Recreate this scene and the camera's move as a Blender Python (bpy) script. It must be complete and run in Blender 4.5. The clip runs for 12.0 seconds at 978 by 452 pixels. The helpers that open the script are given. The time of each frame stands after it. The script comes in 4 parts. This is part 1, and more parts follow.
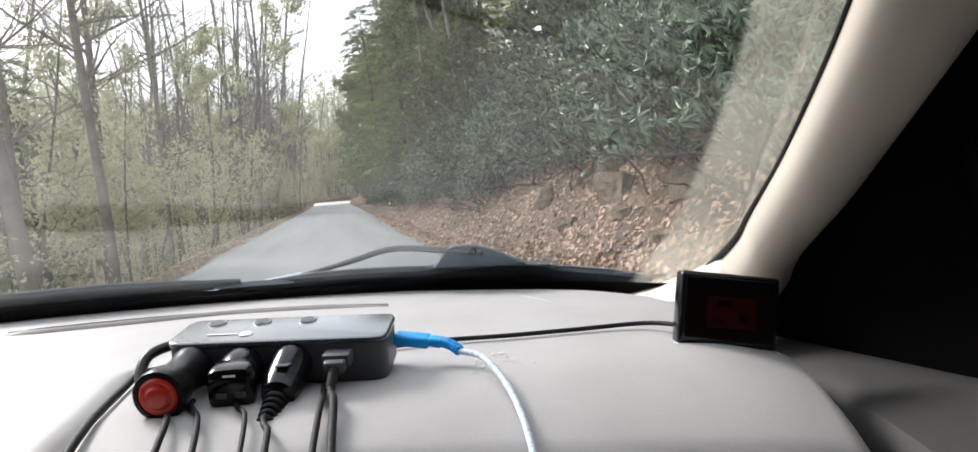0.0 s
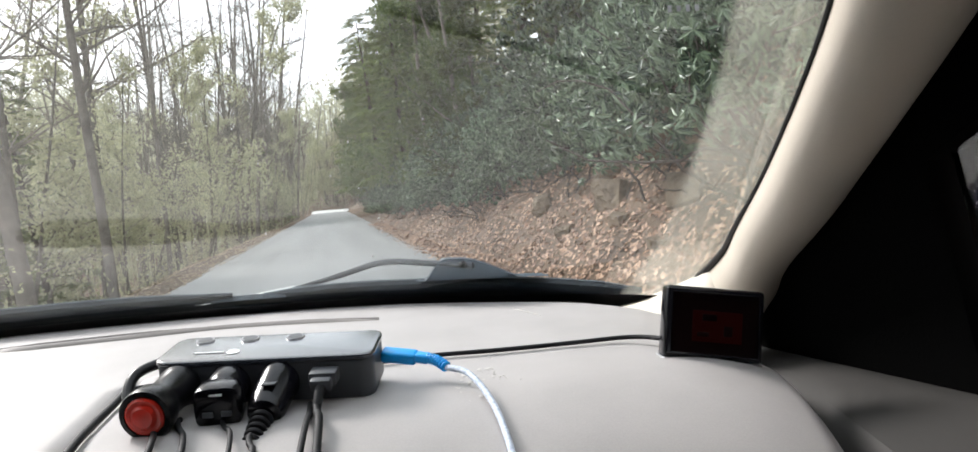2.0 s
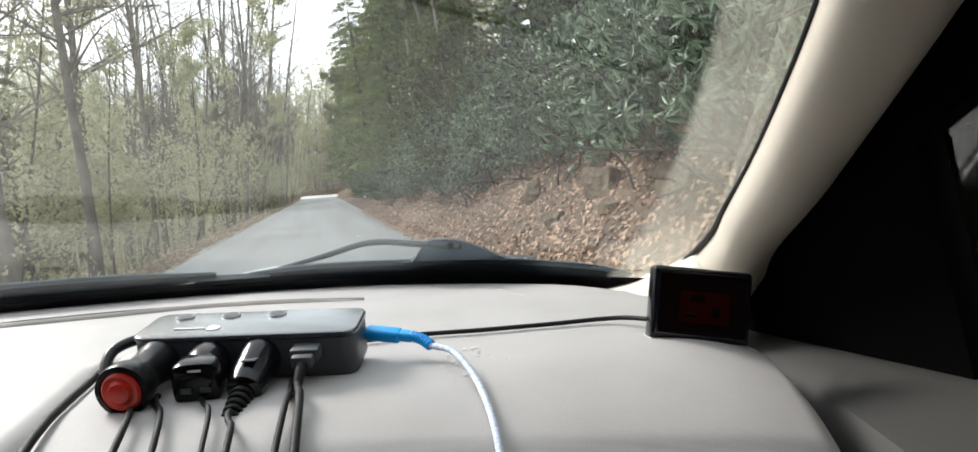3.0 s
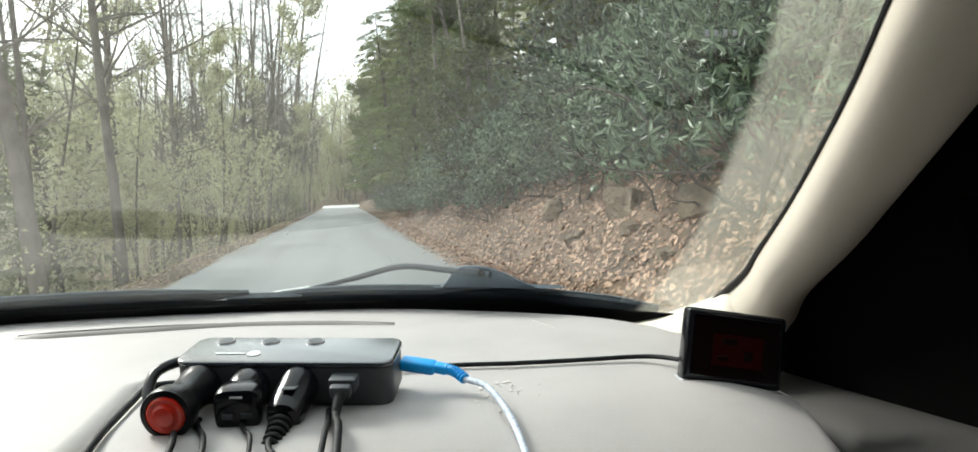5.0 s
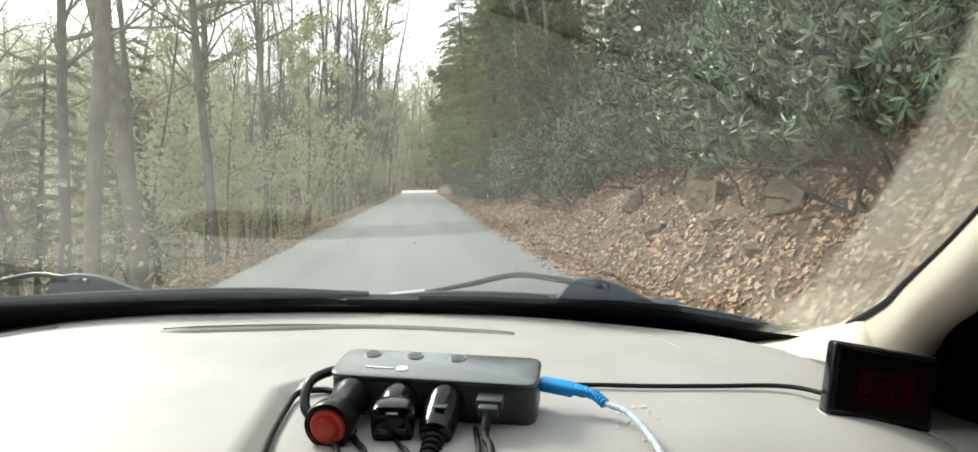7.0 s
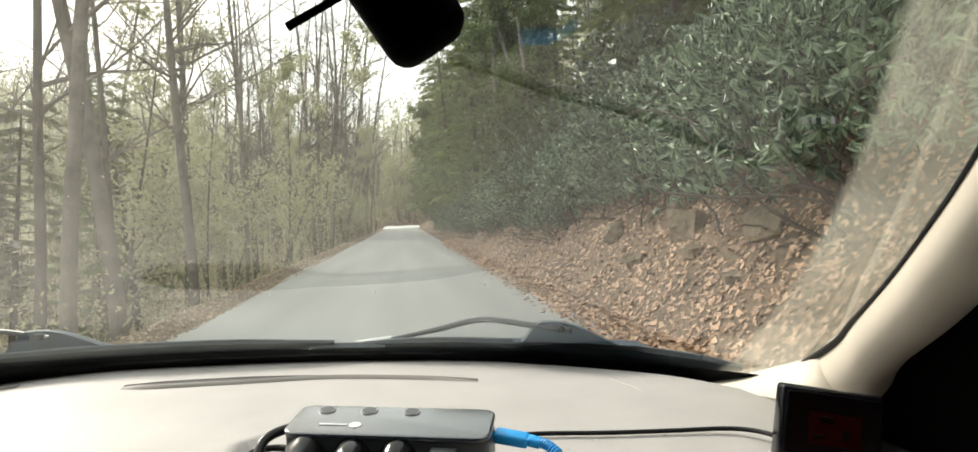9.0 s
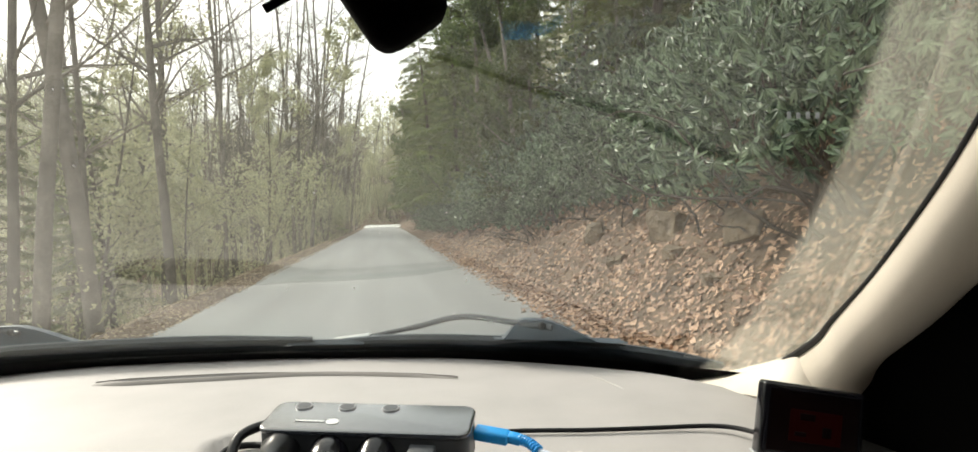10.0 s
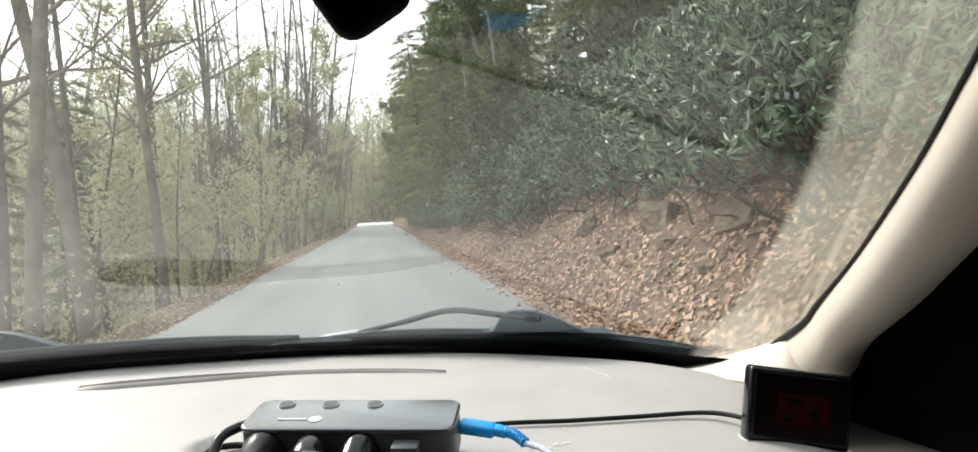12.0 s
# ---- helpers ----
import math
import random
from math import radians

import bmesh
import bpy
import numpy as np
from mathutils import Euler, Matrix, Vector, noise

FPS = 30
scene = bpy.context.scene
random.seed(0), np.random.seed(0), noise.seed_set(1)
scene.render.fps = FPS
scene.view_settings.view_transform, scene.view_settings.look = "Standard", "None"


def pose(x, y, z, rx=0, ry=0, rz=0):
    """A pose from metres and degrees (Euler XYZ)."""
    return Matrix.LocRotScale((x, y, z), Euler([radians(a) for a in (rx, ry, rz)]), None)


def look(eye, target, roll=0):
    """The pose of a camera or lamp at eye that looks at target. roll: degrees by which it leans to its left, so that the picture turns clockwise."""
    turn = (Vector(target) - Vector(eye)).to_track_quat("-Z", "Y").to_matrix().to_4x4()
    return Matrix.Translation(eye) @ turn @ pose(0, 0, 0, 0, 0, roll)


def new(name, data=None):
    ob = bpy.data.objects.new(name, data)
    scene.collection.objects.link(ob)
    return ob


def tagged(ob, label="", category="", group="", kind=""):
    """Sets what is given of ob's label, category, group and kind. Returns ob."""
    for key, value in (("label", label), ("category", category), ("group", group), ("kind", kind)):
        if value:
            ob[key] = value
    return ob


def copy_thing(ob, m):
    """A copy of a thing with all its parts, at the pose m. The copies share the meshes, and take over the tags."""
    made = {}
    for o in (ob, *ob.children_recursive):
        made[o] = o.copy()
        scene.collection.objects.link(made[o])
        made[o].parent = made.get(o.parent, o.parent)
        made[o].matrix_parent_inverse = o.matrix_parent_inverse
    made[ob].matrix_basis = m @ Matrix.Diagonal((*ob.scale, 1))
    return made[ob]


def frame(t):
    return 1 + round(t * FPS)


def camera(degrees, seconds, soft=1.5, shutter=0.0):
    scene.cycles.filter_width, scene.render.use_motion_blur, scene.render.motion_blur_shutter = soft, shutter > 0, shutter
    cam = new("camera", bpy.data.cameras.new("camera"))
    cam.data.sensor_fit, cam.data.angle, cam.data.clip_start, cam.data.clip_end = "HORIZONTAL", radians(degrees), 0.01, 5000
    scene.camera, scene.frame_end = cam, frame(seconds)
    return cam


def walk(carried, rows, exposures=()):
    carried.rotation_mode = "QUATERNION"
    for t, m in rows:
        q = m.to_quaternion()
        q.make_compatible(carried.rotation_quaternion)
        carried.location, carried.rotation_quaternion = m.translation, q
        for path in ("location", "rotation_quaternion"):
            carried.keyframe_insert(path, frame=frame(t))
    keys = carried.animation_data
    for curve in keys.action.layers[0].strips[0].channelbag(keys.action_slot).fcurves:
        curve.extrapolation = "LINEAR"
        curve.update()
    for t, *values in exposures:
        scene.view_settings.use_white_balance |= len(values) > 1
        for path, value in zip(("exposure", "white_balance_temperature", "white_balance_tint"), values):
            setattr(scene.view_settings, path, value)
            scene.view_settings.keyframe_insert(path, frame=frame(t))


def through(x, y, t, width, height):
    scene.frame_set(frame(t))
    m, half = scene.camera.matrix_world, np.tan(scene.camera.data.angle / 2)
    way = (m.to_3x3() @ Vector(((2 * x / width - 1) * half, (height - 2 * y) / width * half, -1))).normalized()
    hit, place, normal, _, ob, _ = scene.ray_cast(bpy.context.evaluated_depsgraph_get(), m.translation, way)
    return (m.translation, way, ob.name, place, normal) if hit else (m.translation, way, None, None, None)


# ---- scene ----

# ---- camera ----
cam = camera(68.0, 12.0, soft=1.55)
walk(cam, [
    (0.0, pose(0.0529, -0.4967, 1.4049, 86.73, 4.23, -12.08)),
    (0.5, pose(0.0578, -0.5015, 1.4149, 87.87, 4.88, -12.39)),
    (1.0, pose(0.0676, -0.4996, 1.4110, 87.39, 4.70, -12.61)),
    (1.5, pose(0.0553, -0.5087, 1.4215, 88.60, 4.70, -11.08)),
    (2.0, pose(0.0606, -0.5013, 1.4106, 87.27, 4.61, -12.25)),
    (2.5, pose(0.0636, -0.4950, 1.4036, 86.41, 4.28, -12.77)),
    (4.5, pose(0.0580, -0.4960, 1.4076, 86.24, 2.23, -12.61)),
    (5.0, pose(0.0512, -0.4993, 1.4186, 87.49, 2.00, -11.37)),
    (5.5, pose(0.0340, -0.5011, 1.4356, 89.32, 0.84, -9.81)),
    (6.0, pose(0.0078, -0.5165, 1.4494, 89.29, -1.16, -5.02)),
    (6.5, pose(-0.0065, -0.5054, 1.4504, 87.53, -0.45, -5.37)),
    (7.0, pose(0.0061, -0.4987, 1.4443, 86.65, 0.63, -5.33)),
    (9.0, pose(0.0284, -0.5071, 1.4572, 89.26, 2.11, -6.72)),
    (9.5, pose(0.0232, -0.5093, 1.4626, 89.80, 2.02, -6.51)),
    (10.0, pose(0.0287, -0.5002, 1.4532, 89.20, 1.63, -8.21)),
    (10.5, pose(0.0193, -0.5063, 1.4548, 89.42, 1.63, -7.03)),
    (11.0, pose(0.0196, -0.5054, 1.4525, 89.27, 1.56, -6.91)),
    (11.5, pose(0.0348, -0.4975, 1.4541, 88.58, 3.17, -7.90)),
    (12.0, pose(0.0379, -0.4950, 1.4500, 88.76, 3.11, -8.78)),
], exposures=((0.0, 0.82, 6200, 14), (1.0, 0.70, 6250, 14), (2.0, 0.83, 6250, 13), (2.5, 0.80, 6250, 12), (4.5, 0.80, 6350, 5), (5.0, 0.86, 6350, 5), (5.5, 0.84, 6350, 5), (6.0, 0.84, 6450, 5), (6.5, 0.76, 6500, 5),
              (7.0, 0.81, 6550, 4), (9.0, 0.72, 6950, 7), (10.0, 0.67, 6950, 8), (10.5, 0.67, 6850, 8), (11.0, 0.49, 6600, 9), (11.5, 0.53, 6500, 9), (12.0, 0.84, 6500, 9)))

# ---- world and light ----
world = bpy.data.worlds.new("overcast_sky")
scene.world = world
world.use_nodes = True
wn, wl = world.node_tree.nodes, world.node_tree.links
wn.clear()
sky = wn.new("ShaderNodeTexSky")
sky.sky_type = "NISHITA"
sky.sun_disc = False
sky.sun_elevation, sky.sun_rotation = radians(34), radians(-38)
sky.dust_density, sky.air_density = 6.0, 1.0
cloud = wn.new("ShaderNodeMix")
cloud.data_type = "RGBA"
cloud.inputs[0].default_value = 0.82
cloud.inputs[7].default_value = (9.0, 9.2, 9.5, 1)
bg = wn.new("ShaderNodeBackground")
bg.inputs[1].default_value = 0.135
wout = wn.new("ShaderNodeOutputWorld")
wl.new(sky.outputs[0], cloud.inputs[6])
wl.new(cloud.outputs[2], bg.inputs[0])
wl.new(bg.outputs[0], wout.inputs[0])

sun = new("sun", bpy.data.lights.new("sun", "SUN"))
sun.data.energy, sun.data.angle, sun.data.color = 2.6, radians(18), (1, 0.96, 0.9)
sun.matrix_world = look((-23, 29, 25), (0, 0, 0))


# ---- materials ----
def material(name, colour, rough=0.7, metal=0.0, spread=0.15, scale=20.0, fine=160.0, bump=0.15, dist=0.002,
             second=None, coords="Object", per_object=0.0, spec=0.5, stretch=None):
    """Base colour that varies at two scales, roughness and fine relief."""
    m = bpy.data.materials.new(name)
    m.use_nodes = True
    n, l = m.node_tree.nodes, m.node_tree.links
    b = n["Principled BSDF"]
    b.inputs["Metallic"].default_value = metal
    b.inputs["Specular IOR Level"].default_value = spec
    tc = n.new("ShaderNodeTexCoord")
    big, small = n.new("ShaderNodeTexNoise"), n.new("ShaderNodeTexNoise")
    for node, sc in ((big, scale), (small, fine)):
        node.inputs["Scale"].default_value = sc
        node.inputs["Detail"].default_value = 5
        l.new(tc.outputs[coords], node.inputs["Vector"])
    if stretch:
        along = n.new("ShaderNodeMapping")
        along.inputs["Scale"].default_value = stretch
        l.new(tc.outputs[coords], along.inputs["Vector"])
        l.new(along.outputs[0], big.inputs["Vector"])
    add = n.new("ShaderNodeMath")
    add.operation = "MULTIPLY_ADD"
    add.inputs[1].default_value = 0.4
    l.new(small.outputs[0], add.inputs[0])
    mul = n.new("ShaderNodeMath")
    mul.operation = "MULTIPLY"
    mul.inputs[1].default_value = 0.6
    l.new(big.outputs[0], mul.inputs[0])
    l.new(mul.outputs[0], add.inputs[2])
    ramp = n.new("ShaderNodeValToRGB")
    lo = second or [c * (1 - spread) for c in colour]
    hi = colour if second else [min(1, c * (1 + spread)) for c in colour]
    ramp.color_ramp.elements[0].position, ramp.color_ramp.elements[0].color = 0.32, (*lo, 1)
    ramp.color_ramp.elements[1].position, ramp.color_ramp.elements[1].color = 0.68, (*hi, 1)
    l.new(add.outputs[0], ramp.inputs[0])
    last = ramp.outputs[0]
    if per_object:
        info, hue = n.new("ShaderNodeObjectInfo"), n.new("ShaderNodeHueSaturation")
        rng = n.new("ShaderNodeMapRange")
        rng.inputs[3].default_value, rng.inputs[4].default_value = 1 - per_object, 1 + per_object
        l.new(info.outputs["Random"], rng.inputs[0])
        l.new(rng.outputs[0], hue.inputs["Value"])
        l.new(last, hue.inputs["Color"])
        last = hue.outputs[0]
    l.new(last, b.inputs["Base Color"])
    rr = n.new("ShaderNodeMapRange")
    rr.inputs[3].default_value, rr.inputs[4].default_value = max(0.02, rough - 0.08), min(1, rough + 0.08)
    l.new(small.outputs[0], rr.inputs[0])
    l.new(rr.outputs[0], b.inputs["Roughness"])
    if bump:
        bp = n.new("ShaderNodeBump")
        bp.inputs["Strength"].default_value, bp.inputs["Distance"].default_value = bump, dist
        l.new(small.outputs[0], bp.inputs["Height"])
        l.new(bp.outputs[0], b.inputs["Normal"])
    return m


def leaf_material(name, dark, light, rough=0.45, through=0.25, scale=0.9, start=0.15, single=0.55, per_plant=0.0):
    """Foliage: colour varies from leaf to leaf and from clump to clump, with some light passing through."""
    m = bpy.data.materials.new(name)
    m.use_nodes = True
    n, l = m.node_tree.nodes, m.node_tree.links
    b, out = n["Principled BSDF"], n["Material Output"]
    geo, tc, noi = n.new("ShaderNodeNewGeometry"), n.new("ShaderNodeTexCoord"), n.new("ShaderNodeTexNoise")
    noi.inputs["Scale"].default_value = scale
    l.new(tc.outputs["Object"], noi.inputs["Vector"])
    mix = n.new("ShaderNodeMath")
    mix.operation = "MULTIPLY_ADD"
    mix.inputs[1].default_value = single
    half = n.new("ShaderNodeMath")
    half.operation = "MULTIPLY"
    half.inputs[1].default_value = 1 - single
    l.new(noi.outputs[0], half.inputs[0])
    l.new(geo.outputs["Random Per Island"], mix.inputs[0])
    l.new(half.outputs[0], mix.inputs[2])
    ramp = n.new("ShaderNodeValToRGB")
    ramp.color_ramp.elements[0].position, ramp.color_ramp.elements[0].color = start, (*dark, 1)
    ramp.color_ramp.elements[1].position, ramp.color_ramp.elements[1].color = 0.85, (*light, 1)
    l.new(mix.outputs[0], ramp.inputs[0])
    last = ramp.outputs[0]
    if per_plant:          # one plant is lighter or yellower than the next
        info, tint = n.new("ShaderNodeObjectInfo"), n.new("ShaderNodeHueSaturation")
        for socket, lo, hi in (("Value", 1 - per_plant, 1 + per_plant), ("Hue", 0.5 - 0.07 * per_plant, 0.5)):
            rng = n.new("ShaderNodeMapRange")
            rng.inputs[3].default_value, rng.inputs[4].default_value = lo, hi
            l.new(info.outputs["Random"], rng.inputs[0])
            l.new(rng.outputs[0], tint.inputs[socket])
        l.new(last, tint.inputs["Color"])
        last = tint.outputs[0]
    l.new(last, b.inputs["Base Color"])
    b.inputs["Roughness"].default_value = rough
    tl, ms = n.new("ShaderNodeBsdfTranslucent"), n.new("ShaderNodeMixShader")
    l.new(last, tl.inputs["Color"])
    ms.inputs[0].default_value = through
    l.new(b.outputs[0], ms.inputs[1])
    l.new(tl.outputs[0], ms.inputs[2])
    l.new(ms.outputs[0], out.inputs["Surface"])
    return m


def glass_material(name, dust, gloss=True, unwiped=0.0, faces=1.65):
    """A clear pane with a thin film of dust, thicker past the reach of the wiper, and on the left as painted veil."""
    m = bpy.data.materials.new(name)
    m.use_nodes = True
    n, l = m.node_tree.nodes, m.node_tree.links
    n.clear()
    out, tr = n.new("ShaderNodeOutputMaterial"), n.new("ShaderNodeBsdfTransparent")
    tr.inputs[0].default_value = (0.93, 0.955, 0.94, 1)
    last = tr.outputs[0]
    if dust:
        tc, noi, rng = n.new("ShaderNodeTexCoord"), n.new("ShaderNodeTexNoise"), n.new("ShaderNodeMapRange")
        noi.inputs["Scale"].default_value, noi.inputs["Detail"].default_value = 7.0, 6
        l.new(tc.outputs["Object"], noi.inputs["Vector"])
        rng.inputs[1].default_value, rng.inputs[2].default_value = 0.3, 0.75
        rng.inputs[3].default_value, rng.inputs[4].default_value = dust * 0.7, dust * 1.4
        l.new(noi.outputs[0], rng.inputs[0])
        film, ms = n.new("ShaderNodeBsdfTranslucent"), n.new("ShaderNodeMixShader")
        film.inputs[0].default_value = (0.62, 0.60, 0.50, 1)
        amount = rng.outputs[0]
        if unwiped:
            sep, veil_span, thin = n.new("ShaderNodeSeparateXYZ"), n.new("ShaderNodeMapRange"), n.new("ShaderNodeMath")
            l.new(tc.outputs["Object"], sep.inputs[0])
            # thicker film on the left stands in for the bright dashboard's reflected veil
            veil_span.inputs[1].default_value, veil_span.inputs[2].default_value = -0.30, 0.12
            veil_span.inputs[3].default_value, veil_span.inputs[4].default_value = 1.5, 0.3
            l.new(sep.outputs[0], veil_span.inputs[0])
            thin.operation = "MULTIPLY"
            l.new(amount, thin.inputs[0])
            l.new(veil_span.outputs[0], thin.inputs[1])
            amount = thin.outputs[0]
            flat, away, edge, more = n.new("ShaderNodeVectorMath"), n.new("ShaderNodeVectorMath"), n.new("ShaderNodeMapRange"), n.new("ShaderNodeMath")
            flat.operation, flat.inputs[1].default_value = "MULTIPLY", (1.0, 1.0, 0.0)
            l.new(tc.outputs["Object"], flat.inputs[0])
            away.operation, away.inputs[1].default_value = "DISTANCE", (-0.4510, 0.1302, 0.0)
            l.new(flat.outputs[0], away.inputs[0])
            edge.inputs[1].default_value, edge.inputs[2].default_value = 0.7816, 0.7876
            edge.inputs[3].default_value, edge.inputs[4].default_value = 1.0, unwiped
            l.new(away.outputs["Value"], edge.inputs[0])
            more.operation = "MULTIPLY"
            l.new(amount, more.inputs[0])
            l.new(edge.outputs[0], more.inputs[1])
            amount = more.outputs[0]
        l.new(amount, ms.inputs[0])
        l.new(last, ms.inputs[1])
        l.new(film.outputs[0], ms.inputs[2])
        last = ms.outputs[0]
    if gloss:
        fr, gl, ms2 = n.new("ShaderNodeFresnel"), n.new("ShaderNodeBsdfGlossy"), n.new("ShaderNodeMixShader")
        fr.inputs[0].default_value = 1.5
        gl.inputs["Roughness"].default_value = 0.02
        both = n.new("ShaderNodeMath")          # the pane's two faces both reflect
        both.operation, both.use_clamp, both.inputs[1].default_value = "MULTIPLY", True, faces
        l.new(fr.outputs[0], both.inputs[0])
        l.new(both.outputs[0], ms2.inputs[0])
        l.new(last, ms2.inputs[1])
        l.new(gl.outputs[0], ms2.inputs[2])
        last = ms2.outputs[0]
    l.new(last, out.inputs["Surface"])
    return m


M_dash = material("beige_dash_vinyl", (0.41, 0.386, 0.374), 0.55, spread=0.10, scale=14, fine=900, bump=0.12, dist=0.0006)
M_lip = material("taupe_slot_lip", (0.21, 0.19, 0.175), 0.6, spread=0.08)
M_slot = material("vent_shadow_plastic", (0.02, 0.02, 0.02), 0.7, spread=0.1)
M_pillar = material("cream_pillar_trim", (0.80, 0.725, 0.62), 0.5, spread=0.05, scale=12, fine=1200, bump=0.15, dist=0.0005)
M_blackrub = material("black_rubber", (0.007, 0.007, 0.008), 0.6, spread=0.3, scale=60, fine=700, spec=0.25)
M_blackpl = material("black_plastic", (0.006, 0.006, 0.007), 0.3, spread=0.25, scale=60, fine=900, bump=0.08, dist=0.0004, spec=0.3)
M_gloss = material("gloss_black_plastic", (0.006, 0.006, 0.008), 0.16, spread=0.3, scale=60, fine=500, bump=0.02, dist=0.0002, spec=0.35)
M_box = material("dark_grey_splitter_plastic", (0.040, 0.046, 0.056), 0.24, spread=0.15, scale=40, fine=1500, bump=0.02, dist=0.0002, spec=0.8)
M_boxfront = material("slate_grey_splitter_front", (0.055, 0.060, 0.066), 0.42, spread=0.12, scale=40, fine=1500, bump=0.08, dist=0.0003)
M_silver = material("brushed_silver_metal", (0.62, 0.62, 0.62), 0.3, metal=0.9, spread=0.08, scale=80, fine=900, bump=0.03, dist=0.0002)
mb = M_box.node_tree.nodes["Principled BSDF"]
mb.inputs["Coat Weight"].default_value, mb.inputs["Coat Roughness"].default_value, mb.inputs["Coat IOR"].default_value = 0.75, 0.2, 1.8
M_button = material("dull_silver_button_ring", (0.30, 0.30, 0.31), 0.4, metal=0.8, spread=0.1, scale=80, fine=900, bump=0.03, dist=0.0002)
M_red = material("red_lens_plastic", (0.60, 0.030, 0.016), 0.2, spread=0.08, scale=70, fine=400, bump=0.01, dist=0.0002)
M_blue = material("bright_blue_plastic", (0.006, 0.36, 0.86), 0.42, spread=0.1, scale=90, fine=900, bump=0.05, dist=0.0003)
M_braid = material("pale_blue_braid", (0.78, 0.83, 0.90), 0.6, second=(0.30, 0.38, 0.52), scale=380, fine=900, bump=0.4, dist=0.0006)
M_white = material("white_print", (0.8, 0.8, 0.8), 0.5, spread=0.03)
M_word = material("grey_word_reflection", (0.27, 0.28, 0.28), 0.6, spread=0.2, scale=300)
M_wiper = material("weathered_wiper_metal", (0.03, 0.034, 0.042), 0.55, metal=0.0, spread=0.2, scale=50, fine=500)
M_blade = material("dark_slate_blade_rubber", (0.022, 0.028, 0.037), 0.46, spread=0.25, scale=50, fine=500)
M_strip = material("grey_spring_strip", (0.16, 0.18, 0.20), 0.4, metal=0.5, spread=0.2, scale=50, fine=500)
M_joint = material("blue_grey_cowl_joint", (0.05, 0.062, 0.075), 0.6, spread=0.4, scale=160, fine=500)
M_cover = material("slate_blue_cowl_plastic", (0.05, 0.07, 0.095), 0.6, spread=0.1, scale=30, fine=500)
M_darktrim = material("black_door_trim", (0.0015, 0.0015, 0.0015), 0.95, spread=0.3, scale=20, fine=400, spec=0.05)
M_greytrim = material("grey_beige_door_trim", (0.045, 0.042, 0.039), 0.75, spread=0.08, scale=15, fine=900)
M_liner = material("grey_cloth_headliner", (0.09, 0.085, 0.08), 0.95, spread=0.1, scale=25, fine=800)
M_paint = material("dark_green_van_paint", (0.03, 0.05, 0.045), 0.3, spread=0.08)
M_screen = material("dark_display_glass", (0.005, 0.002, 0.002), 0.15, spread=0.2, bump=0, spec=0.25)
M_glass = glass_material("dusty_windshield_glass", 0.025, True, 38.0)
M_glass_out = glass_material("windshield_outer_face", 0.0, False)
M_sideglass = glass_material("side_window_glass", 0.004)

M_asphalt = material("worn_grey_asphalt", (0.27, 0.276, 0.278), 0.62, spread=0.23, scale=0.9, fine=60, bump=0.5, dist=0.01, stretch=(1.6, 0.06, 1.0))
M_bright_gap = material("painted_sunlit_gap", (0.72, 0.72, 0.70), 0.8, spread=0.08, scale=1.5, fine=30)
M_soil = material("leaf_mould_soil", (0.20, 0.135, 0.09), 0.95, second=(0.08, 0.055, 0.038), scale=1.1, fine=14, bump=0.8, dist=0.06)
M_rock = material("weathered_sandstone", (0.27, 0.205, 0.14), 0.88, second=(0.095, 0.072, 0.052), scale=1.6, fine=14, bump=0.9, dist=0.05, per_object=0.15)
M_bark = material("grey_brown_bark", (0.27, 0.245, 0.21), 0.92, second=(0.085, 0.074, 0.062), scale=3, fine=30, bump=0.9, dist=0.02, per_object=0.3)
M_barkdark = material("dark_hemlock_bark", (0.11, 0.09, 0.075), 0.92, second=(0.045, 0.038, 0.032), scale=3, fine=26, bump=0.9, dist=0.02, per_object=0.25)
# pale end paints in sky sheen on the leaves, near-black end the shaded gaps
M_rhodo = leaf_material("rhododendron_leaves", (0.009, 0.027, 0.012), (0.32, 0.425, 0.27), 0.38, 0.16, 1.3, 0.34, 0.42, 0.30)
M_hemlock = leaf_material("hemlock_needles", (0.045, 0.075, 0.025), (0.22, 0.27, 0.085), 0.6, 0.4, per_plant=0.35)
M_evergreen = leaf_material("dull_green_leaves", (0.05, 0.085, 0.03), (0.20, 0.26, 0.10), 0.45, 0.3, per_plant=0.4)
# yellow-green young leaves, paled and greyed to stand for haze on the left
M_spring = leaf_material("young_spring_leaves", (0.32, 0.325, 0.20), (0.52, 0.52, 0.34), 0.6, 0.5)
M_litter = leaf_material("dry_fallen_leaves", (0.10, 0.040, 0.022), (0.66, 0.43, 0.29), 0.6, 0.1, 0.5, 0.18)
M_litter_pale = leaf_material("pale_fallen_leaves", (0.17, 0.12, 0.075), (0.62, 0.51, 0.35), 0.6, 0.1, 0.5)
# haze over the far hillside is put into this pale leaf colour
M_far = leaf_material("far_woods_painted_haze", (0.40, 0.40, 0.29), (0.60, 0.60, 0.43), 0.9, 0.35, 0.05)


# ---- building helpers ----
def part(name, bm, mat, parent=None, label="", smooth=True):
    """One mesh object out of a bmesh, under a thing or a part."""
    me = bpy.data.meshes.new(name)
    bmesh.ops.recalc_face_normals(bm, faces=bm.faces)
    bm.to_mesh(me)
